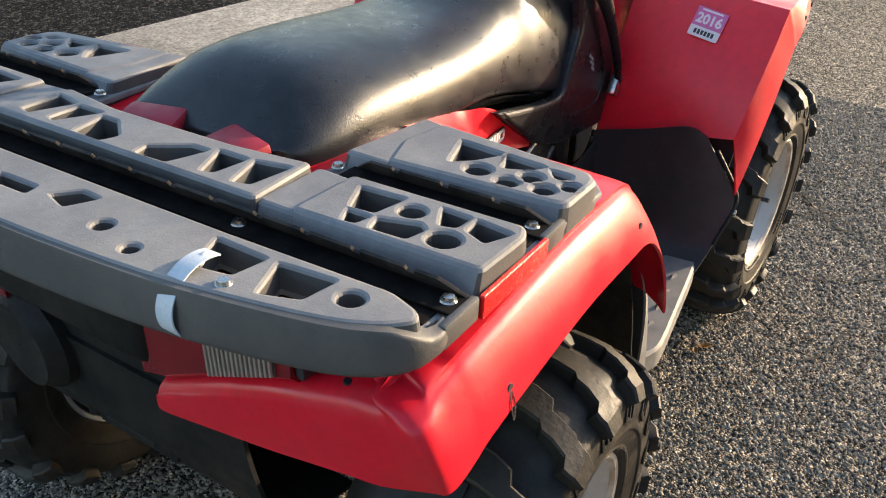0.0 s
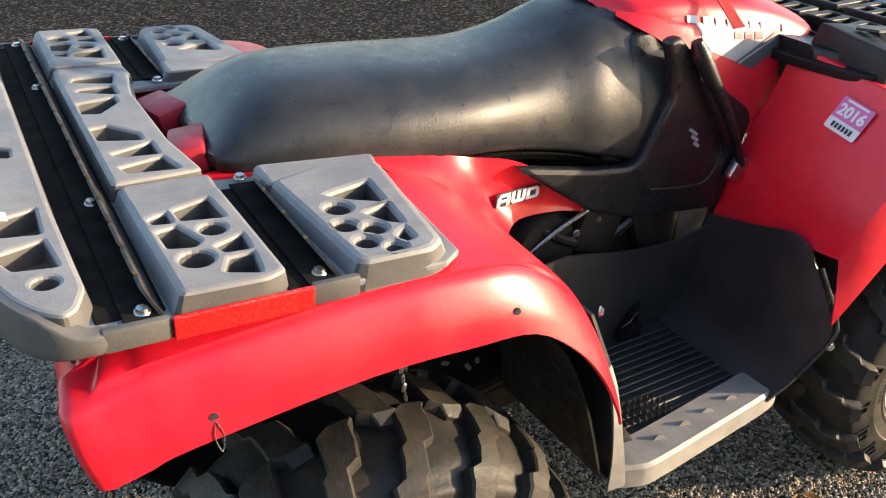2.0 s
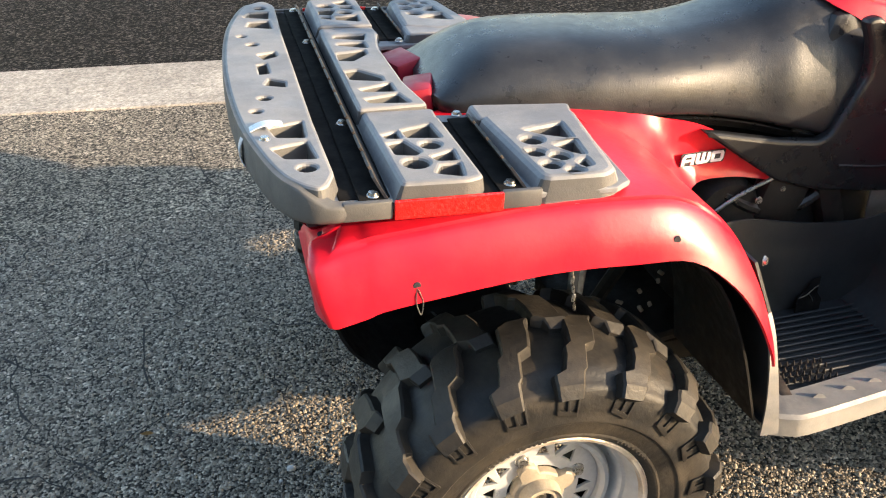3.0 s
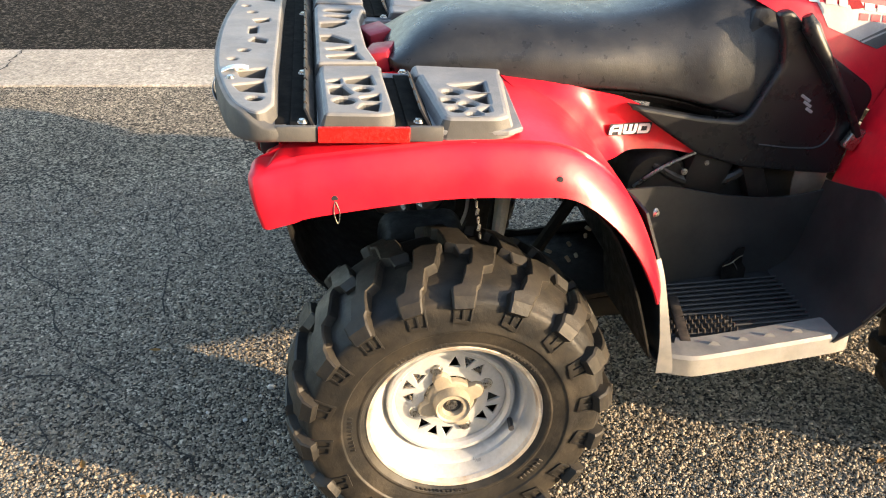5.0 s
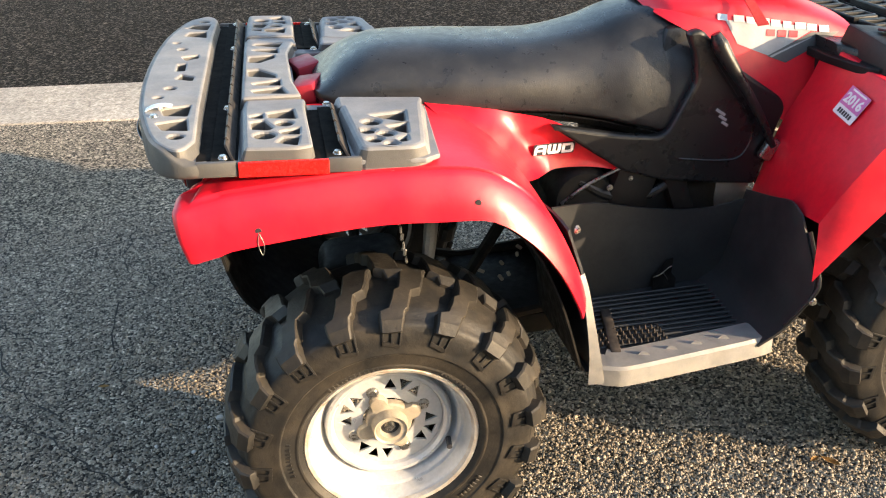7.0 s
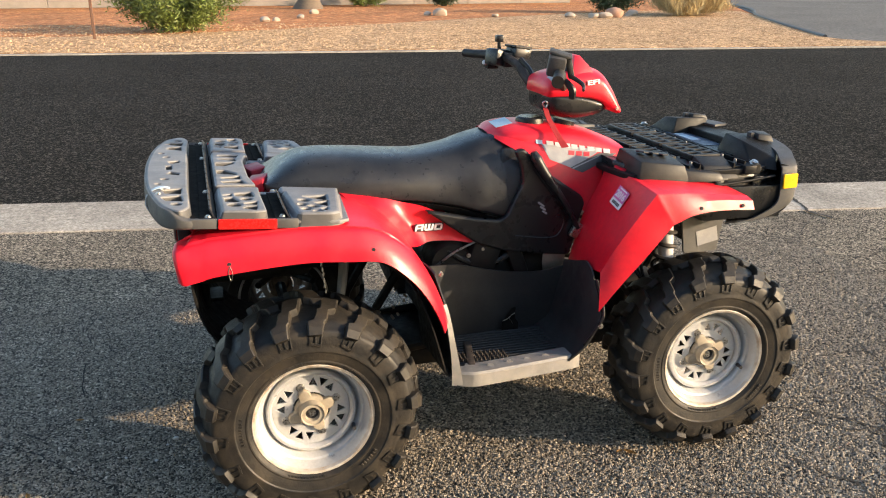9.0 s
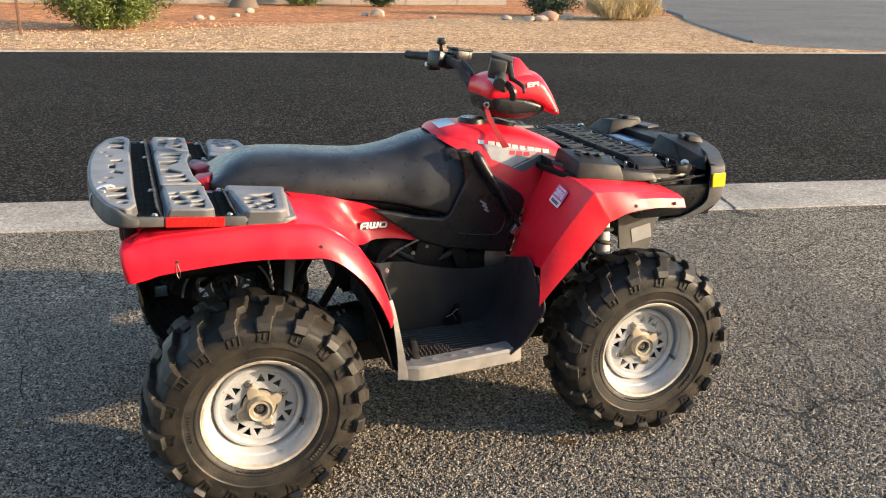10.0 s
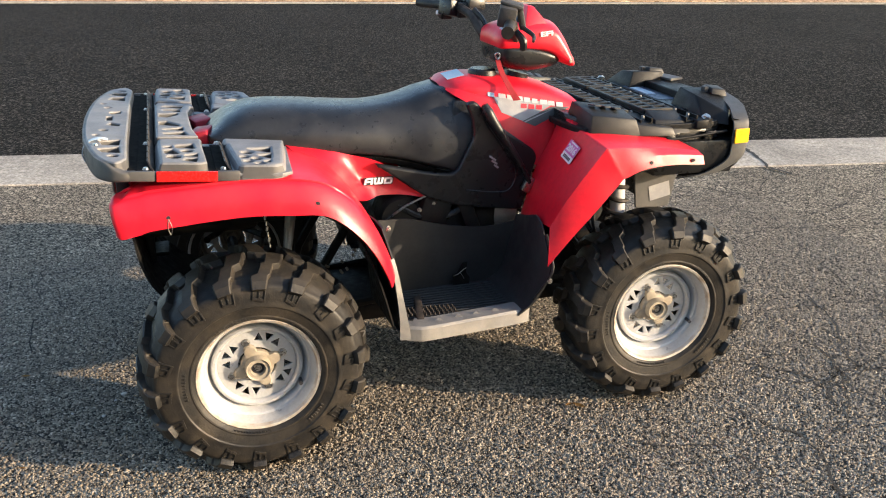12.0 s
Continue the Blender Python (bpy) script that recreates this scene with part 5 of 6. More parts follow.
part("hose", tube([(0.48, -0.16, 0.60), (0.55, -0.165, 0.56), (0.64, -0.165, 0.555), (0.72, -0.16, 0.60)], 0.012, 10, 4), BLACK, engine, "black rubber hose")
chassis = part("chassis", join(tube([(-0.26, -0.15, 0.60), (0.05, -0.16, 0.60), (0.35, -0.16, 0.58), (0.5, -0.15, 0.34), (1.0, -0.14, 0.29), (1.30, -0.13, 0.33), (1.42, -0.13, 0.60)], 0.016, 8, 4), tube([(-0.26, 0.15, 0.60), (0.05, 0.16, 0.60), (0.35, 0.16, 0.58), (0.5, 0.15, 0.34), (1.0, 0.14, 0.29), (1.30, 0.13, 0.33), (1.42, 0.13, 0.60)], 0.016, 8, 4),
                               tube([(-0.26, -0.17, 0.60), (-0.26, 0.17, 0.60)], 0.014, 8, 1), tube([(0.34, -0.17, 0.58), (0.20, -0.16, 0.30), (0.5, -0.15, 0.30)], 0.014, 8, 3), tube([(0.34, 0.17, 0.58), (0.20, 0.16, 0.30), (0.5, 0.15, 0.30)], 0.014, 8, 3)), DARK, atv, "black tubular chassis")
part("skid_plate", box(1.02, 0.34, 0.060, 0.02, 2, Matrix.Translation((0.74, 0, 0.255))), DARK, chassis)
part("rear_gearcase", join(box(0.20, 0.20, 0.17, 0.04, 3, Matrix.Translation((0.01, 0, 0.33))), box(0.34, 0.34, 0.16, 0.03, 3, Matrix.Translation((-0.10, 0, 0.64)))), DARK, chassis)
# added filler: stops sun leaking through under the rack
part("tail_sun_block", box(0.34, 0.66, 0.085, 0.015, 2, Matrix.Translation((-0.085, 0, 0.748))), DARK, chassis, "black block added under the rear rack to stop stray sun")
part("front_gearcase", box(0.18, 0.16, 0.16, 0.04, 3, Matrix.Translation((1.21, 0, 0.33))), DARK, chassis)
part("muffler", moved(lathe([(0.001, -0.17), (0.06, -0.17), (0.075, -0.15), (0.075, 0.15), (0.06, 0.17), (0.001, 0.17)], 28), Matrix.Translation((-0.13, 0.10, 0.60)) @ pose(0, 0, 0, 0, 0, 85)), DARK, chassis, "sooty black muffler")
part("tow_hitch", join(box(0.06, 0.10, 0.012, 0.003, 1, Matrix.Translation((-0.22, 0, 0.47))), box(0.012, 0.14, 0.14, 0.004, 1, Matrix.Translation((-0.24, 0, 0.52))), tube([(-0.24, -0.08, 0.58), (-0.24, -0.08, 0.46)], 0.012, 8, 1), tube([(-0.24, 0.08, 0.58), (-0.24, 0.08, 0.46)], 0.012, 8, 1)), DARK, chassis, "black tow hitch plate")
for y in (-0.07, -0.03, 0.05):
    bolt(chassis, (-0.262, y, 0.585 - 0.3 * y), (-1, 0, 0), 0.7)
rng = random.Random(3)
for s in (-1, 1):
    for x, z, yo in ((0.01, 0.308, 0.44), (1.212, 0.306, 0.42)):
        part("axle", tube([(x, s * 0.08, z + 0.01), (x, s * yo, z)], [0.020, 0.013, 0.020], 10, 2), DARK, chassis, "dark axle shaft")
        part("lower_arm", join(tube([(x - 0.12, s * 0.13, z - 0.02), (x, s * (yo - 0.05), z - 0.06)], 0.013, 8, 2), tube([(x + 0.12, s * 0.13, z - 0.02), (x, s * (yo - 0.05), z - 0.06)], 0.013, 8, 2)), DARK, chassis, "dark suspension arm")
        part("upper_arm", join(tube([(x - 0.09, s * 0.15, z + 0.12), (x, s * (yo - 0.06), z + 0.09)], 0.011, 8, 2), tube([(x + 0.09, s * 0.15, z + 0.12), (x, s * (yo - 0.06), z + 0.09)], 0.011, 8, 2)), DARK, chassis, "dark suspension arm")
    # rear and front spring struts
    part("rear_strut", join(tube([(0.145, s * 0.30, 0.66), (0.115, s * 0.34, 0.50), (0.07, s * 0.36, 0.34)], [0.016, 0.011, 0.011], 10, 2), box(0.03, 0.02, 0.03, 0.006, 2, Matrix.Translation((0.147, s * 0.30, 0.668)))), STEPM, chassis, "pale grey strut")
    coil = [(1.135 + 0.034 * math.cos(a), s * (0.300 + 0.018 * (a / 31.4)) + 0.034 * math.sin(a), 0.735 - 0.0068 * a) for a in np.linspace(0, 31.4, 80)]
    strut = part("front_strut", tube([(1.135, s * 0.298, 0.76), (1.14, s * 0.315, 0.60), (1.15, s * 0.335, 0.42)], [0.024, 0.024, 0.014], 12, 2), SPRING, chassis, "white bodied shock absorber")
    part("coil_spring", tube(coil, 0.0065, 6, 1), STEEL, chassis, "black coil spring")
    part("tie_rod", tube([(1.09, s * 0.06, 0.44), (1.10, s * 0.36, 0.36)], 0.009, 8, 1), DARK, chassis)
    for k in range(3):
        part("brake_hose", tube([(1.05 + 0.03 * k, s * 0.22, 0.68), (1.02 + 0.02 * k, s * 0.30, 0.58), (1.10, s * 0.34, 0.45 - 0.03 * k)], 0.005, 8, 4), BLACK, chassis, "black brake hose")
    liner = [[(-0.28, s * 0.17, 0.66), (-0.1, s * 0.17, 0.74), (0.1, s * 0.17, 0.74), (0.3, s * 0.19, 0.64), (0.37, s * 0.20, 0.50), (0.385, s * 0.22, 0.34)], [(-0.28, s * 0.46, 0.685), (-0.1, s * 0.47, 0.745), (0.1, s * 0.47, 0.745), (0.27, s * 0.47, 0.655), (0.345, s * 0.475, 0.52), (0.395, s * 0.478, 0.345)]]
    part("wheel_liner", sheet(liner, 0.004, 3, 4, 60), DARK, chassis, "black mud liner over the rear wheel")
    liner = [[(0.86, s * 0.20, 0.40), (0.92, s * 0.20, 0.62), (1.02, s * 0.21, 0.74), (1.2, s * 0.22, 0.77), (1.36, s * 0.24, 0.74)], [(0.85, s * 0.47, 0.50), (0.93, s * 0.478, 0.64), (1.03, s * 0.48, 0.735), (1.2, s * 0.47, 0.758), (1.32, s * 0.46, 0.75)]]
    part("wheel_liner", sheet(liner, 0.004, 3, 4, 60), DARK, chassis, "black mud liner over the front wheel")
part("link_chain", join(*[moved(box(0.006, 0.004, 0.014, 0.002, 1), Matrix.Translation((0.062 + 0.0015 * i, -0.46, 0.700 - 0.015 * i)) @ pose(0, 0, 0, 0, 10, 90 * (i % 2))) for i in range(6)]), ZINC, chassis, "short bright chain")
for i in range(7):
    part("mud_fleck", box(0.012 + 0.006 * rng.random(), 0.004, 0.008, 0.002, 1, Matrix.Translation((0.24 + 0.10 * rng.random(), -0.21 - 0.05 * rng.random(), 0.36 + 0.17 * rng.random())) @ pose(0, 0, 0, 0, 90 * rng.random(), 0)), HUBM, chassis, "dried pale mud fleck")

# ---- rear cargo rack ----
ZD, ZP = 0.843, 0.868                     # deck and pad tops
TILT = Matrix.Translation((-0.1, -0.48, 0)) @ pose(0, 0, 0, 0, 0, 1.2) @ Matrix.Translation((0.1, 0.48, 0)) @ Matrix.Translation((-0.2, 0, 0.845)) @ pose(0, 0, 0, 0, 4.2, 0) @ Matrix.Translation((0.2, 0, -0.845))
half = [(-0.242, -0.487), (-0.258, -0.488), (-0.288, -0.477), (-0.316, -0.437), (-0.337, -0.360), (-0.356, -0.25), (-0.366, -0.12), (-0.369, 0.0)]
rear_edge = catmull(half, 3)
right = [tuple(p) for p in rear_edge]
left = [(x, -y) for x, y in right[-2::-1]]


def lr(polys):
    """The polygons of the right half, and their mirror images."""
    return list(polys) + [[(x, -y) for x, y in p][::-1] for p in polys]


def circ(x, y, r):
    return ring_poly(x, y, r, 16)


def poly(*pts, r=0.0035):
    return soft_poly(list(pts), r, 2)


mid_holes = [poly((-0.136, -0.306), (-0.092, -0.288), (-0.088, -0.342), (-0.134, -0.334)), poly((-0.166, -0.318), (-0.144, -0.309), (-0.144, -0.336), (-0.164, -0.332)), poly((-0.164, -0.350), (-0.142, -0.344), (-0.127, -0.386), (-0.136, -0.396), (-0.162, -0.390)), circ(-0.109, -0.364, 0.0145),
             poly((-0.118, -0.402), (-0.084, -0.386), (-0.086, -0.420), (-0.112, -0.418)), circ(-0.142, -0.421, 0.0175), poly((-0.124, -0.456), (-0.112, -0.430), (-0.086, -0.428), (-0.092, -0.470))]
front_holes = [poly((0.040, -0.322), (0.104, -0.302), (0.098, -0.362), (0.062, -0.342)), circ(0.038, -0.360, 0.0155), poly((0.062, -0.382), (0.098, -0.368), (0.092, -0.420), (0.078, -0.410)), circ(0.028, -0.403, 0.0135), circ(0.056, -0.420, 0.0135), circ(0.034, -0.446, 0.0130), poly((0.072, -0.444), (0.088, -0.432), (0.087, -0.456), (0.074, -0.460)), circ(0.058, -0.468, 0.0110)]
strip_holes = [poly((-0.316, -0.268), (-0.268, -0.250), (-0.270, -0.312), (-0.308, -0.306)), poly((-0.318, -0.344), (-0.270, -0.326), (-0.264, -0.386), (-0.304, -0.380)), circ(-0.280, -0.413, 0.0125), circ(-0.328, -0.202, 0.0085), circ(-0.312, -0.146, 0.0105), poly((-0.308, -0.084), (-0.298, -0.052), (-0.274, -0.070), (-0.276, -0.098)), ]
centre_holes = [poly((-0.172, -0.030), (-0.150, -0.024), (-0.118, -0.064), (-0.118, -0.090), (-0.170, -0.076)), poly((-0.164, -0.124), (-0.110, -0.100), (-0.110, -0.142), (-0.158, -0.138)), poly((-0.164, -0.170), (-0.108, -0.152), (-0.098, -0.196), (-0.158, -0.190))]
slot = [poly((-0.312, 0.026), (-0.296, 0.030), (-0.295, -0.026), (-0.311, -0.030))]
through_holes = lr(mid_holes + front_holes + strip_holes + centre_holes) + slot
gaps = []
for y0 in (0.03, 0.11, 0.25, 0.33, 0.39):
    gaps.append(poly((-0.238, -y0), (-0.212, -y0), (-0.212, -y0 - 0.04), (-0.238, -y0 - 0.04), r=0.005))
for y0 in (0.27, 0.36):
    gaps.append(poly((-0.060, -y0), (-0.036, -y0), (-0.036, -y0 - 0.05), (-0.060, -y0 - 0.05), r=0.005))
deck_front = [(0.112, 0.488), (0.138, 0.47), (0.158, 0.215), (-0.030, 0.196), (-0.070, 0.19), (-0.082, 0.10), (-0.082, -0.10), (-0.070, -0.19), (-0.030, -0.196), (0.158, -0.215), (0.138, -0.47), (0.112, -0.488)]
rack = part("rear_rack", slab([(x + 0.020, y * 0.962) if x < -0.25 else (x, y * 0.985) for x, y in right + left] + deck_front, through_holes + lr(gaps), 0.834, ZD, 0.0022, 1), GREY, atv, "faded grey plastic rear cargo rack with cut-outs", TILT)


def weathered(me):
    """Sun-faded on the upper faces, the plastic's own darker grey on upright sides; on pocket walls that dark stands in
    for shade.
    """
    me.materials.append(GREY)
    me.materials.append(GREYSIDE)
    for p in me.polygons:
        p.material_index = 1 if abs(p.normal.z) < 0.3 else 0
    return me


def drafted(me, outline, top, back, front, end):
    """Lean the pad's walls outwards towards the deck: by so much at the back, the front and the outer ends."""
    edges = [(Vector(a), Vector(b)) for a, b in zip(outline, outline[1:] + outline[:1])]
    turned = sum(a.x * b.y - b.x * a.y for a, b in edges) > 0
    for v in me.vertices:
        k = min(1.15, (top - v.co.z) / (top - ZD))
        if k < 0.02:
            continue
        p, best = v.co.xy, None
        for a, b in edges:
            d = b - a
            t = max(0, min(1, (p - a).dot(d) / d.length_squared))
            gap = (p - a - d * t).length
            if best is None or gap < best[0]:
                best = (gap, Vector((d.y, -d.x)).normalized() * (1 if turned else -1))
        if best[0] < 0.0035:
            n = best[1]
            v.co.x += n.x * (front if n.x > 0 else back) * k
            v.co.y += n.y * (end if n.y * p.y > 0 else 0.002) * k
    return me


def pad(name, outline, holes, base=ZD - 0.030, top=ZP, bevel=0.0045, lean=(0.010, 0.005, 0.004)):
    """A raised pad with pockets."""
    outline = soft_poly(outline, 0.008)
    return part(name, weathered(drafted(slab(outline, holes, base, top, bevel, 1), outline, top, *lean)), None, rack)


def pad_pair(name, outline, holes, base=ZD - 0.030, top=ZP, bevel=0.0045, lean=(0.014, 0.006, 0.003)):
    """A raised pad and its mirror image."""
    outline = soft_poly(outline, 0.008)
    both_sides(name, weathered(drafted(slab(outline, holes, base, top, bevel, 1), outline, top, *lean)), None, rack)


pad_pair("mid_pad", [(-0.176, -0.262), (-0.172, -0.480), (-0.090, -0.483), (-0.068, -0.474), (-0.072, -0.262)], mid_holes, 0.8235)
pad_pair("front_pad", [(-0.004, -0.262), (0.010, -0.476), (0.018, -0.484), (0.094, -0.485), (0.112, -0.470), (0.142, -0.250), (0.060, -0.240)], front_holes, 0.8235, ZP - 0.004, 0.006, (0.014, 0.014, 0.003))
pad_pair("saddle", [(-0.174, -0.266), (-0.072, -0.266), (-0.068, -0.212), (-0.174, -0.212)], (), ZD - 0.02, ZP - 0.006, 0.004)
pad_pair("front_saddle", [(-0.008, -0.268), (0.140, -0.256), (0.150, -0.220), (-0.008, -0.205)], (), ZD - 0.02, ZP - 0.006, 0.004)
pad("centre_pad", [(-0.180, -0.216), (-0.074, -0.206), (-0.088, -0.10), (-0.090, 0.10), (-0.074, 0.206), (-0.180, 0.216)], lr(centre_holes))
inset = [(x + 0.005, y * 0.985) for x, y in rear_edge]
strip_r = [(-0.250, -0.436), (-0.262, -0.468)] + [tuple(p) for p in inset[5:]]
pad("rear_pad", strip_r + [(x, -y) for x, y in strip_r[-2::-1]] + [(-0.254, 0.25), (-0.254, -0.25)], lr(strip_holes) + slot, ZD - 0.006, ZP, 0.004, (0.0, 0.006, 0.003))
low_z = [float(np.interp(x, (-0.39, -0.36, -0.335, -0.30, -0.25), (0.808, 0.812, 0.814, 0.818, 0.823))) for x, y in right + left]
top_z = [float(np.interp(x, (-0.30, -0.265), (0.8672, 0.8480))) for x, y in right + left]
skirt = [[(x + 0.011, y * 0.976, t), (x + 0.003, y * 0.993, t - 0.0017), (x, y, t - 0.006), (x, y, z + 0.006), (x + 0.005, y * 0.99, z)] for (x, y), z, t in zip(right + left, low_z, top_z)]
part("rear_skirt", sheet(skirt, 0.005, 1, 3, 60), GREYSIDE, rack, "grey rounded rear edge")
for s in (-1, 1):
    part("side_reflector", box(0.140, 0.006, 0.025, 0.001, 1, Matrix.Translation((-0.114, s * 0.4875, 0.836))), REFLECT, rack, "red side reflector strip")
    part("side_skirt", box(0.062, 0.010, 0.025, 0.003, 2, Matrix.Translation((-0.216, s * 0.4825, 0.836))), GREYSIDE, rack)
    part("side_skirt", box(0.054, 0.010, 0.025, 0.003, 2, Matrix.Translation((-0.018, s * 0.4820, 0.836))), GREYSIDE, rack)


def rail_mesh(y0, y1):
    """The notched upright flange of an angle bar."""
    n = int((y1 - y0) / 0.060)
    pts = [(y0 + 0.004, 0.004), (y0 + 0.030, 0.024)]
    for i in range(1, n):
        y = y0 + (y1 - y0) * i / n
        if y0 + 0.05 < y < y1 - 0.05:
            pts += [(y - 0.0055, 0.024), (y - 0.004, 0.0185), (y + 0.004, 0.0185), (y + 0.0055, 0.024)]
    pts += [(y1 - 0.030, 0.024), (y1 - 0.004, 0.004)]
    up = slab([(y, z) for y, z in pts] + [(y1, 0.0), (y0, 0.0)], (), -0.0018, 0.0018, 0.0004)
    up.transform(Matrix(((0, 0, 1, 0), (1, 0, 0, 0), (0, 1, 0, 0), (0, 0, 0, 1))))
    up.transform(pose(0, 0, 0, 0, -34, 0))
    return up


def rail_foot(y0, y1):
    return box(0.036, y1 - y0, 0.003, 0.0008, 1, Matrix.Translation((-0.018, (y0 + y1) / 2, 0.0015)))


# flat plates; the channel's depth and shade are put into their black
part("rail_bed", box(0.064, 0.930, 0.003, 0.001, 1, Matrix.Translation((-0.2165, 0, ZD + 0.0002))), CHANNEL, rack, "black channel under the rail")
part("rail", rail_mesh(-0.482, 0.482), STEEL, rack, "long black notched steel rail", Matrix.Translation((-0.190, 0, ZD + 0.002)))
part("rail_foot", rail_foot(-0.482, 0.482), CHANNEL, rack, "black foot of the rail", Matrix.Translation((-0.190, 0, ZD + 0.002)))
for y in (-0.466, -0.218, 0.218, 0.466):
    bolt(rack, (-0.2065, y, ZD + 0.005), k=0.8)
for s in (-1, 1):
    part("rail", rail_mesh(-0.482, -0.222) if s < 0 else rail_mesh(0.222, 0.482), STEEL, rack, "short black notched steel rail", Matrix.Translation((-0.011, 0, ZD + 0.002)))
    part("rail_foot", rail_foot(-0.482, -0.222) if s < 0 else rail_foot(0.222, 0.482), CHANNEL, rack, "black foot of the rail", Matrix.Translation((-0.011, 0, ZD + 0.002)))
    part("rail_bed", box(0.060, 0.25, 0.003, 0.001, 1, Matrix.Translation((-0.037, s * 0.352, ZD + 0.0002))), CHANNEL, rack, "black channel under the rail")
    for y in (0.463, 0.208):
        bolt(rack, (-0.028, s * y, ZD + 0.005), k=0.8)
# nylon band and clip round the rear edge
band = []
for a in np.linspace(-0.9, 0.62 * math.pi, 22):
    band.append([(-0.3130 - 0.0455 * math.cos(a) - 0.0004 * j, y, 0.8375 + 0.0395 * math.sin(a)) for j, y in enumerate((-0.283, -0.264))])
part("band", sheet(band, 0.0015), TIE, rack, "pale nylon band round the rack's edge")
part("band_tail", box(0.018, 0.006, 0.006, 0.002, 1, Matrix.Translation((-0.312, -0.276, 0.874)) @ pose(0, 0, 0, 0, -14, 25)), WHITE, rack, "white end of the nylon band")
bolt(rack, (-0.324, -0.312, ZP - 0.001), k=0.8)

# ---- across the street and on the ground ----
def bush(name, x, y, r, h, n, colour, label, seed, leaf=0.07, dry=False):
    """A shrub: branching stems and many narrow leaves in clumps."""
    rng = random.Random(seed)
    ob = new(name)
    ob.matrix_basis = Matrix.Translation((x, y, 0.03))
    tagged(ob, label, "grass" if dry else "bush")
    stems, verts, faces = [], [], []
    for i in range(26):
        a, l = rng.random() * 6.28, r * (0.35 + 0.65 * rng.random())
        tip = (l * math.cos(a), l * math.sin(a), h * (0.45 + 0.6 * rng.random()) * (1.15 - 0.5 * l / r))
        stems.append((tip, tube([(0.04 * math.cos(a), 0.04 * math.sin(a), -0.04), (tip[0] * 0.45, tip[1] * 0.45, tip[2] * 0.62), tip], [0.012, 0.008, 0.003] if not dry else [0.004, 0.003, 0.001], 5, 2)))
    for i in range(n):
        tip, _ = stems[rng.randrange(len(stems))]
        t = 0.35 + 0.72 * rng.random()
        c = Vector((tip[0] * t, tip[1] * t, tip[2] * (0.25 + 0.8 * t) * min(1, t + 0.2))) + Vector((rng.gauss(0, 0.09), rng.gauss(0, 0.09), rng.gauss(0, 0.07))) * (r / 0.9)
        c.z = max(0.03, c.z)
        d = Vector((rng.gauss(0, 1), rng.gauss(0, 1), rng.gauss(0.5, 0.8) + (1.6 if dry else 0))).normalized()
        w = d.cross(Vector((rng.gauss(0, 1), rng.gauss(0, 1), rng.gauss(0, 1)))).normalized() * leaf * (0.05 if dry else 0.11)
        l = leaf * (0.7 + 0.7 * rng.random()) * (2.6 if dry else 1)
        k = len(verts)
        verts += [c, c + d * l * 0.5 + w, c + d * l, c + d * l * 0.5 - w]
        faces.append((k, k + 1, k + 2, k + 3))
    part("stems", join(*[s for _, s in stems]), colour[0], ob)
    me = bpy.data.meshes.new("m")
    me.from_pydata([tuple(v) for v in verts], [], faces)
    tagged(part("foliage", me, colour[1], ob), kind="stuff")
    return ob


BARK = mat("dry_bark", (0.16, 0.12, 0.085), (0.10, 0.075, 0.055), 12, 0.9, bump=0.006, bscale=40)
LEAF = mat("green_leaves", (0.135, 0.175, 0.030), (0.080, 0.115, 0.022), 3, 0.55, island=0.45)
LEAFDARK = mat("dark_green_leaves", (0.030, 0.060, 0.020), (0.022, 0.045, 0.016), 3, 0.55, island=0.45)
STRAW = mat("dry_straw", (0.46, 0.35, 0.17), (0.38, 0.28, 0.13), 3, 0.75, island=0.35)
ROCKM = mat("pale_field_stone", (0.44, 0.36, 0.28), (0.34, 0.26, 0.20), 5, 0.85, bump=0.01, bscale=20)
ROCKRED = mat("reddish_field_stone", (0.42, 0.24, 0.16), (0.34, 0.19, 0.13), 5, 0.85, bump=0.01, bscale=20)
PALE = mat("pale_pebble", (0.55, 0.52, 0.48), (0.45, 0.42, 0.38), 30, 0.8)
RUST = mat("rusty_post_steel", (0.15, 0.075, 0.045), (0.10, 0.05, 0.035), 20, 0.8)
STUCCO = mat("pale_stucco", (0.30, 0.265, 0.225), (0.22, 0.19, 0.16), 2, 0.9, bump=0.004, bscale=60)
DRIVE2 = aggregate("grey_concrete_drive", [(0.0, (0.095, 0.086, 0.076)), (1.0, (0.160, 0.145, 0.128))], 60, 0.002, 0.85, 0.4, 0.4)

kerb_line = [street(x, 10.31) for x in (-60, 13.0)]
yard_poly = kerb_line + [(12.55, 12.6), (13.6, 15.0), (17.3, 22.2), (22.8, 32.6), (24, 60), (-60, 70)]
yard = part("yard_earth", slab(yard_poly, (), -0.06, 0.026, 0.002), EARTHM)
tagged(yard, "red sandy earth of the yard across the street", "earth", kind="structure")
gravel_poly = kerb_line + [(12.5, 12.6), (13.5, 15.0), (17.2, 22.2), (18.5, 25.0), (15.0, 25.8), (10.5, 23.8), (7.0, 22.2), (4.6, 20.6), (1.5, 19.0), (-2.4, 17.6), (-8.0, 18.6), (-16, 20.5), (-30, 23), (-60, 28)]
verge = part("gravel_verge", slab(soft_poly(gravel_poly, 1.5, 4), (), -0.05, 0.032, 0.002), GRAVELM)
tagged(verge, "strip of tan gravel beside the far kerb", "gravel", kind="structure")
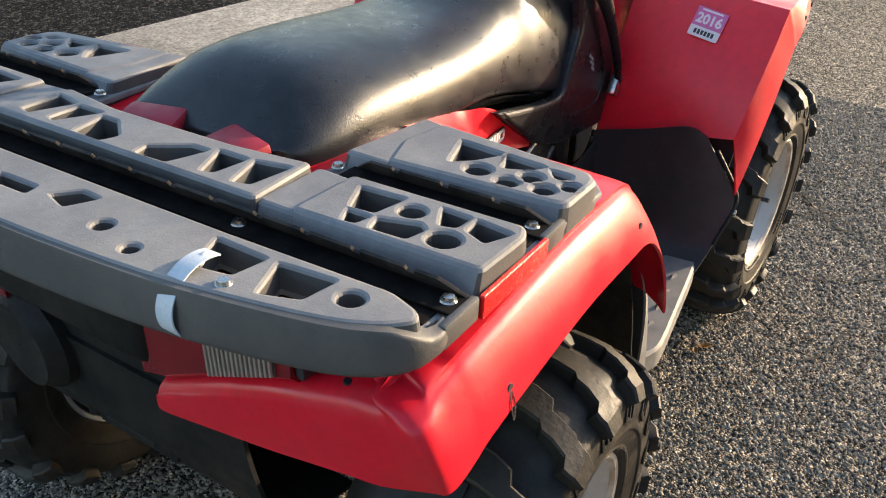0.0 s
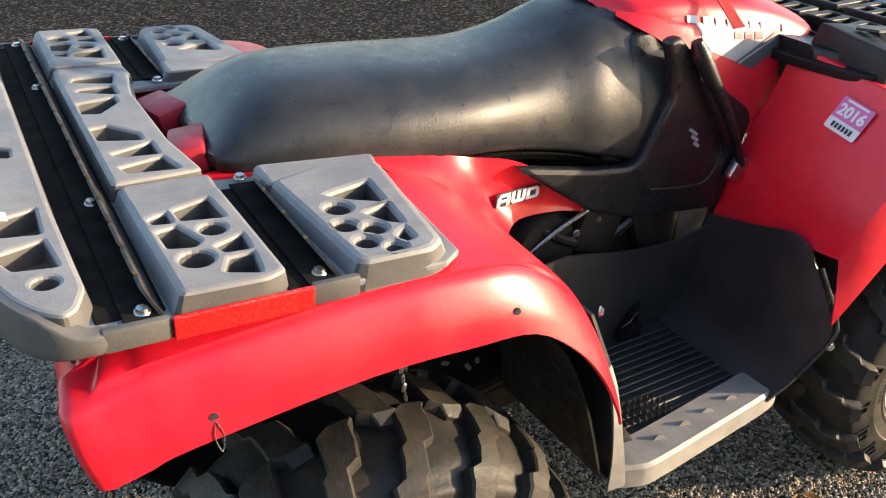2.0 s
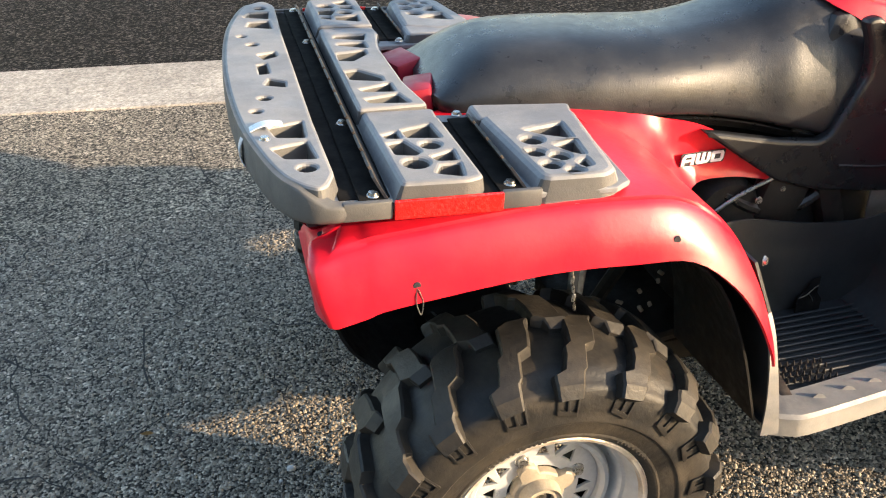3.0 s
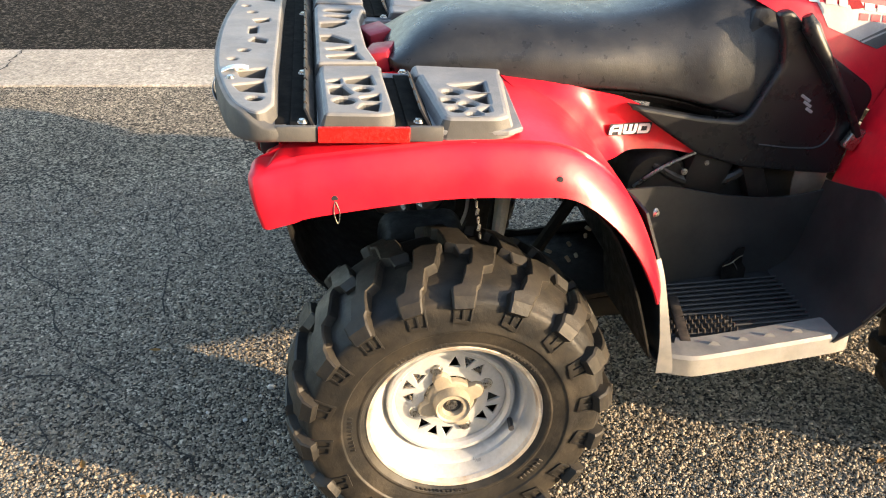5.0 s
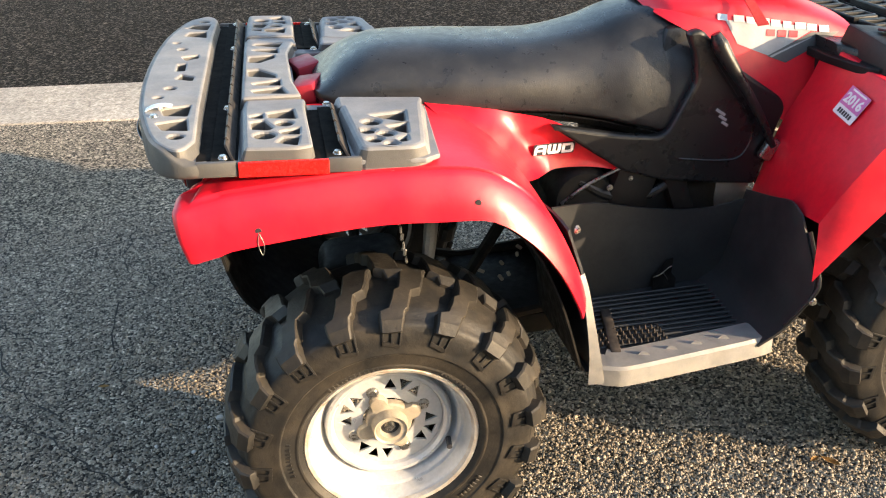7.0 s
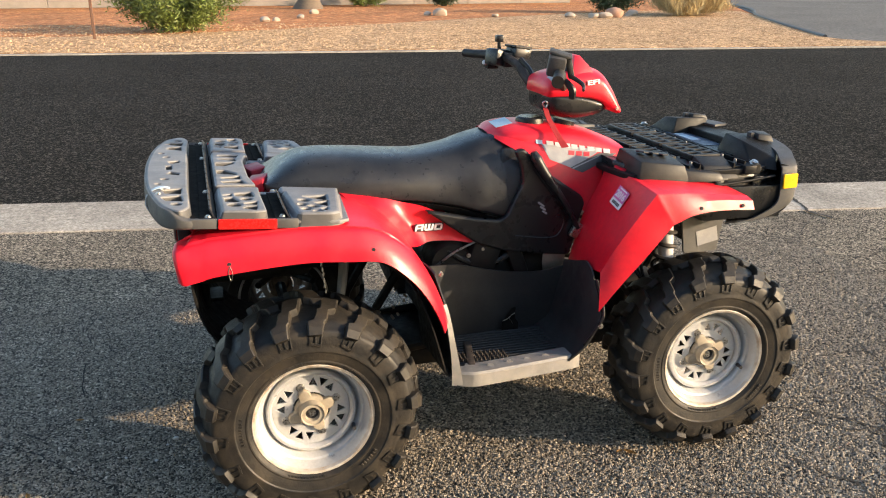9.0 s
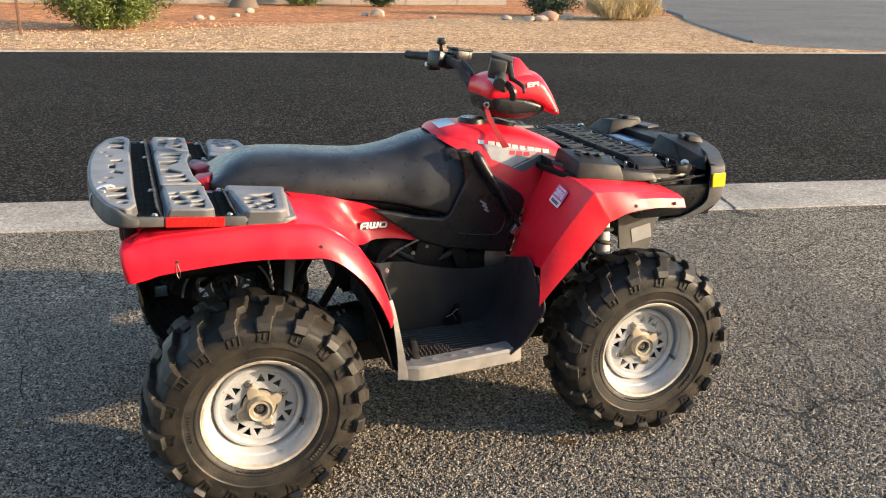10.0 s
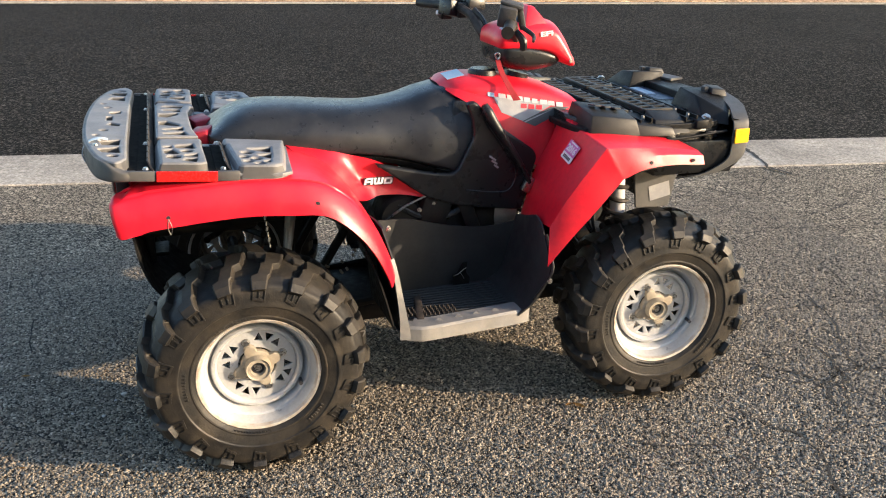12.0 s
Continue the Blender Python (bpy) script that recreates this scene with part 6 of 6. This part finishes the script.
drive2 = part("far_driveway", slab([street(13.05, 10.31), (12.65, 12.6), (13.7, 15.0), (17.4, 22.2), (22.9, 32.6), (30, 48), (60, 48), (60, 3.0)], (), -0.06, 0.012, 0.002), DRIVE2)
tagged(drive2, "grey driveway of the house across the street", "driveway", kind="structure")
edging = part("drive_edging", tube([(12.9, 13.4, 0.03), (13.7, 15.1, 0.03), (15.4, 18.6, 0.03), (17.3, 22.2, 0.03), (19.5, 25.6, 0.03), (22.8, 32.6, 0.03)], 0.05, 8, 4), INK)
tagged(edging, "dark edging between gravel and drive", "edging", kind="structure")
garden_wall = part("garden_wall", join(*[moved(box(2.38, 0.2, 0.39, 0.01, 1), Matrix.Translation((-24 + 2.4 * i + (1.2 if j % 2 else 0), 33.5, 0.23 + 0.4 * j))) for i in range(17) for j in range(5)]), STUCCO)
tagged(garden_wall, "pale stucco block garden wall behind the yard", "wall", kind="structure")


def rock(name, x, y, r, material, label, seed, z=0.03):
    rng = random.Random(seed)
    bm = bmesh.new()
    bmesh.ops.create_icosphere(bm, subdivisions=2, radius=r)
    off = Vector((rng.random() * 9, rng.random() * 9, rng.random() * 9))
    for v in bm.verts:
        v.co *= 1 + 0.45 * noise.noise(v.co / r * 0.9 + off)
        v.co.z *= 0.65
    ob = part(name, done(bm, 30), material, None, label, Matrix.Translation((x, y, z + r * 0.35)) @ pose(0, 0, 0, 0, 0, rng.random() * 360))
    return tagged(ob, category="rock", group="yard stones")


for i, (x, y, r, m, l) in enumerate([(7.1, 24.4, 0.26, ROCKM, "pale stone lying on the red earth"), (6.75, 24.6, 0.13, ROCKM, "small pale stone on the red earth"), (1.4, 22.4, 0.14, ROCKM, "small pale stone on the red earth"), (1.75, 22.6, 0.11, ROCKM, "small pale stone on the red earth"),
                                     (2.6, 24.0, 0.12, ROCKM, "small pale stone on the red earth"), (11.2, 21.6, 0.17, ROCKM, "rounded pale stone beside the shrub"), (11.55, 21.5, 0.20, ROCKM, "rounded pale stone beside the shrub"), (12.05, 21.9, 0.30, ROCKRED, "large rounded reddish stone beside the shrub"),
                                     (10.7, 22.2, 0.15, ROCKM, "rounded pale stone beside the shrub"), (13.0, 22.6, 0.2, ROCKM, "rounded pale stone beside the shrub"), (3.3, 26.5, 0.16, ROCKM, "small pale stone on the red earth"), (8.6, 23.2, 0.10, ROCKM, "small pale stone on the gravel")]):
    rock("stone", x, y, r, m, l, 40 + i)
for i, (x, y, r) in enumerate([(-0.376, -0.024, 0.009), (-0.40, -0.055, 0.005), (-0.43, -0.14, 0.006), (-0.52, -0.10, 0.005)]):
    tagged(rock("pebble", x, y, r, PALE, "small pale pebble lying on the asphalt", 70 + i, 0.0), category="pebble", group="loose pebbles")
bush("shrub", -0.70, 18.9, 1.50, 1.45, 20000, (BARK, LEAF), "bright green feathery shrub growing at the gravel's edge", 1, 0.12)
bush("shrub", 6.0, 32.0, 0.9, 0.8, 2500, (BARK, LEAF), "green shrub before the garden wall", 2, 0.16)
bush("shrub", 13.3, 24.8, 1.25, 1.3, 4200, (BARK, LEAFDARK), "dark green shrub behind a ring of stones", 3, 0.16)
bush("shrub", 9.2, 31.5, 0.9, 0.9, 2500, (BARK, LEAFDARK), "dark green shrub before the garden wall", 4, 0.16)
bush("grass_tuft", 14.5, 22.2, 1.15, 0.50, 5200, (STRAW, STRAW), "tuft of dry straw-coloured grass on the gravel", 5, 0.16, True)
bush("grass_tuft", 15.6, 22.6, 0.95, 0.42, 4000, (STRAW, STRAW), "tuft of dry straw-coloured grass on the gravel", 6, 0.16, True)
trunk = part("tree_stump", tube([(3.6, 30.6, -0.02), (3.62, 30.6, 0.5), (3.55, 30.7, 1.3), (3.7, 30.6, 2.4)], [0.62, 0.34, 0.27, 0.24], 14, 4), BARK)
tagged(trunk, "gnarled grey tree trunk in the yard", "tree")
post = part("marker_post", join(box(0.06, 0.05, 1.5, 0.008, 1, Matrix.Translation((0, 0, 0.70))), box(0.09, 0.06, 0.04, 0.01, 1, Matrix.Translation((0, 0, 1.46)))), RUST, None, "", Matrix.Translation((-2.5, 16.95, 0.03)))
tagged(post, "thin rusty steel post at the gravel's edge", "post")

# loose gravel on the verge, and grit on the driveway
def pebbles(name, n, place, size, material, label, seed):
    rng = random.Random(seed)
    verts, faces = [], []
    for i in range(n):
        x, y, z = place(rng)
        r = size * (0.5 + 0.9 * rng.random() ** 2)
        a = rng.random() * 6.28
        k = len(verts)
        for j in range(5):
            b = a + j * 1.2566
            q = 0.75 + 0.5 * rng.random()
            verts.append((x + r * q * math.cos(b), y + r * q * math.sin(b) * 0.8, z - 0.1 * r))
        for j in range(3):
            b = a + j * 2.094
            verts.append((x + r * 0.45 * math.cos(b), y + r * 0.45 * math.sin(b), z + r * (0.45 + 0.35 * rng.random())))
        t = k + 5
        faces += [(k, k + 1, t), (k + 1, k + 2, t + 1, t), (k + 2, k + 3, t + 1), (k + 3, k + 4, t + 2, t + 1), (k + 4, k, t, t + 2), (t, t + 1, t + 2)]
    me = bpy.data.meshes.new("m")
    me.from_pydata(verts, [], faces)
    ob = part(name, me, material)
    return tagged(ob, label, "gravel", kind="stuff")


PEB = mat("mixed_gravel_stones", (0.44, 0.275, 0.15), (0.62, 0.43, 0.26), 2, 0.9, island=0.5)
def on_verge(rng):
    u, v = rng.random() * 30 - 12, rng.random() ** 1.3
    x, y = street(u, 10.42 + v * 8)
    return (x, y, 0.034) if x < 12.3 + max(0, (y - 12.5) * 0.48) else on_verge(rng)
pebbles("verge_gravel", 14000, on_verge, 0.018, PEB, "loose tan gravel stones", 11)
GRIT = mat("asphalt_chips", (0.29, 0.242, 0.182), (0.165, 0.140, 0.108), 30, 0.8, island=0.7)


def chips(name, n, x0, x1, y0, y1, size, material, label, seed):
    """Angular stone chips strewn evenly over a stretch of the asphalt, half sunk in it."""
    rng = np.random.default_rng(seed)
    c = np.stack([rng.uniform(x0, x1, n), rng.uniform(y0, y1, n)], 1)
    r = size * (0.5 + 0.8 * rng.random(n) ** 2)
    a = rng.random(n) * 2 * math.pi
    squash, turn = rng.uniform(0.55, 1.0, n), rng.random(n) * math.pi
    v = np.empty((n, 7, 3))
    for k in range(7):
        low = k < 4
        b = a + (k * math.pi / 2 if low else (k - 4) * 2 * math.pi / 3 + 0.5) + rng.normal(0, 0.25, n)
        q = r * (rng.uniform(0.8, 1.2, n) if low else rng.uniform(0.35, 0.7, n))
        u, w = q * np.cos(b), q * np.sin(b) * squash
        v[:, k, 0] = c[:, 0] + u * np.cos(turn) - w * np.sin(turn)
        v[:, k, 1] = c[:, 1] + u * np.sin(turn) + w * np.cos(turn)
        v[:, k, 2] = -0.0006 if low else 0.0005 + r * rng.uniform(0.25, 0.75, n)
    base = np.arange(n)[:, None] * 7
    tris = np.concatenate([base + np.array(f) for f in ((0, 1, 4), (1, 5, 4), (1, 2, 5), (2, 6, 5), (2, 3, 6), (3, 0, 6), (0, 4, 6), (4, 5, 6))]).astype(np.int32)
    me = bpy.data.meshes.new("m")
    me.vertices.add(n * 7)
    me.vertices.foreach_set("co", v.ravel())
    me.loops.add(tris.size)
    me.loops.foreach_set("vertex_index", tris.ravel())
    me.polygons.add(len(tris))
    me.polygons.foreach_set("loop_start", np.arange(0, tris.size, 3, dtype=np.int32))
    me.update(calc_edges=True)
    return tagged(part(name, me, material), label, "gravel", kind="stuff")


chips("asphalt_grit", 185000, -1.5, 2.9, -1.75, 1.25, 0.0056, GRIT, "worn stone chips standing proud of the asphalt", 12)


def crack(pts, width, seed):
    """A fine jagged crack in the asphalt."""
    rng = random.Random(seed)
    line = []
    for (x0, y0), (x1, y1) in zip(pts, pts[1:]):
        n = max(2, int(math.hypot(x1 - x0, y1 - y0) / 0.035))
        for i in range(n):
            t = i / n
            line.append((x0 + (x1 - x0) * t + rng.gauss(0, 0.007), y0 + (y1 - y0) * t + rng.gauss(0, 0.007)))
    line.append(pts[-1])
    a, b = [], []
    for i, (x, y) in enumerate(line):
        dx, dy = (line[min(i + 1, len(line) - 1)][k] - line[max(i - 1, 0)][k] for k in (0, 1))
        l = math.hypot(dx, dy) or 1
        w = width * (0.25 + rng.random()) * 0.5 * (0.3 if i in (0, len(line) - 1) else 1)
        a.append((x - dy / l * w, y + dx / l * w, 0.004))
        b.append((x + dy / l * w, y - dx / l * w, 0.004))
    n = len(line)
    return mesh_of(a + b, [(i, i + 1, n + i + 1, n + i) for i in range(n - 1)])


CRACKM = mat("crack_shadow_dirt", (0.025, 0.023, 0.021), None, 40, 0.95)
cracks = [([(1.75, -0.62), (1.95, -0.50), (2.3, -0.62), (2.8, -0.55), (3.4, -0.7)], 0.007), ([(1.62, -0.25), (2.0, -0.05), (2.5, -0.10), (3.0, 0.15)], 0.005), ([(1.5, -0.9), (1.75, -0.78), (1.95, -0.50)], 0.005), ([(2.3, 0.6), (2.6, 0.75), (3.1, 0.62), (3.8, 0.85)], 0.006),
          ([(1.2, -1.15), (1.6, -1.05), (1.9, -1.2)], 0.005), ([(1.9, 0.9), (2.4, 1.3), (2.9, 1.25), (3.3, 1.6)], 0.006), ([(-0.9, 0.4), (-1.2, 0.7), (-1.1, 1.2), (-1.5, 1.6)], 0.006), ([(-0.6, 1.1), (-1.0, 0.95), (-1.5, 1.05)], 0.005), ([(-0.5, -0.3), (-0.9, 0.1), (-1.4, 0.15)], 0.005), ([(2.3, -0.62), (2.45, -1.0), (2.9, -1.3)], 0.006), ([(0.3, -0.85), (0.8, -0.95), (1.2, -1.15)], 0.004)]
cracks += [([(1.50, -0.30), (1.604, -0.363), (1.761, -0.488), (1.866, -0.631), (1.895, -0.745)], 0.010), ([(1.42, -0.62), (1.549, -0.806), (1.52, -0.95), (1.457, -1.052), (1.47, -1.2)], 0.010), ([(1.05, -0.70), (1.13, -0.744), (1.272, -0.785), (1.316, -0.882), (1.28, -1.0)], 0.008), ([(2.5, -0.10), (2.392, -0.219), (2.36, -0.40), (2.2, -0.52), (1.95, -0.56)], 0.011)]
rng = random.Random(77)
for i in range(64):
    x, y = (rng.uniform(1.5, 4.6), rng.uniform(-1.3, 1.6)) if i < 36 else (rng.uniform(-1.9, -0.30), rng.uniform(-0.6, 1.9))
    a, pts = rng.uniform(0, 6.28), [(x, y)]
    for j in range(rng.randrange(3, 8)):
        a += rng.gauss(0, 0.7)
        x, y = x + 0.13 * math.cos(a), y + 0.13 * math.sin(a)
        pts.append((x, min(y, 1.45)))
    cracks.append((pts, rng.uniform(0.004, 0.010) * (1 if i < 36 else 0.6)))
tagged(part("crack_lines", join(*[crack(p, w, 60 + i) for i, (p, w) in enumerate(cracks)]), CRACKM), "fine dark cracks in the asphalt driveway", "crack", kind="stuff")
gutter_crack = part("gutter_crack", moved(crack([(3.47, 2.18), (3.454, 2.079), (3.377, 1.851), (3.312, 1.652), (3.342, 1.50)], 0.030, 90), Matrix.Translation((0, 0, 0.004))), CRACKM)
gutter_joint = part("gutter_joint", moved(crack([(-1.945, 3.24), (-1.943, 3.1), (-1.936, 2.944), (-1.93, 2.62)], 0.012, 91), Matrix.Translation((0, 0, 0.004))), CRACKM)
tagged(gutter_joint, "dark joint across the concrete gutter", "joint", kind="structure")
tagged(gutter_crack, "dark crack across the concrete gutter", "crack", kind="structure")


def leaf(x, y, r, turn, label):
    bm = bmesh.new()
    pts = [(0, -1), (0.35, -0.4), (0.42, 0.15), (0.2, 0.7), (0, 1.1), (-0.25, 0.6), (-0.4, 0.1), (-0.32, -0.5)]
    vs = [bm.verts.new((a * r, b * r, 0.006 + 0.35 * r * abs(a) + 0.1 * r * b * b)) for a, b in pts]
    mid_ = bm.verts.new((0, 0, 0.004))
    for i in range(8):
        bm.faces.new((vs[i], vs[(i + 1) % 8], mid_))
    bmesh.ops.solidify(bm, geom=bm.faces[:], thickness=0.0008)
    ob = part("fallen_leaf", done(bm), LEAFDRY, None, label, Matrix.Translation((x, y, 0.003)) @ pose(0, 0, 0, 0, 0, turn))
    return tagged(ob, category="leaf", group="fallen leaves")


leaf(0.975, -0.49, 0.022, 40, "small dry yellow-brown leaf on the asphalt")
leaf(0.945, -0.475, 0.014, 110, "small dry yellow-brown leaf on the asphalt")
leaf(-0.685, 0.165, 0.016, 80, "small dry brown leaf on the asphalt")
leaf(-0.77, -0.245, 0.016, 20, "small dry orange leaf on the asphalt")
leaf(-0.62, -0.36, 0.010, 70, "small dry orange leaf on the asphalt")
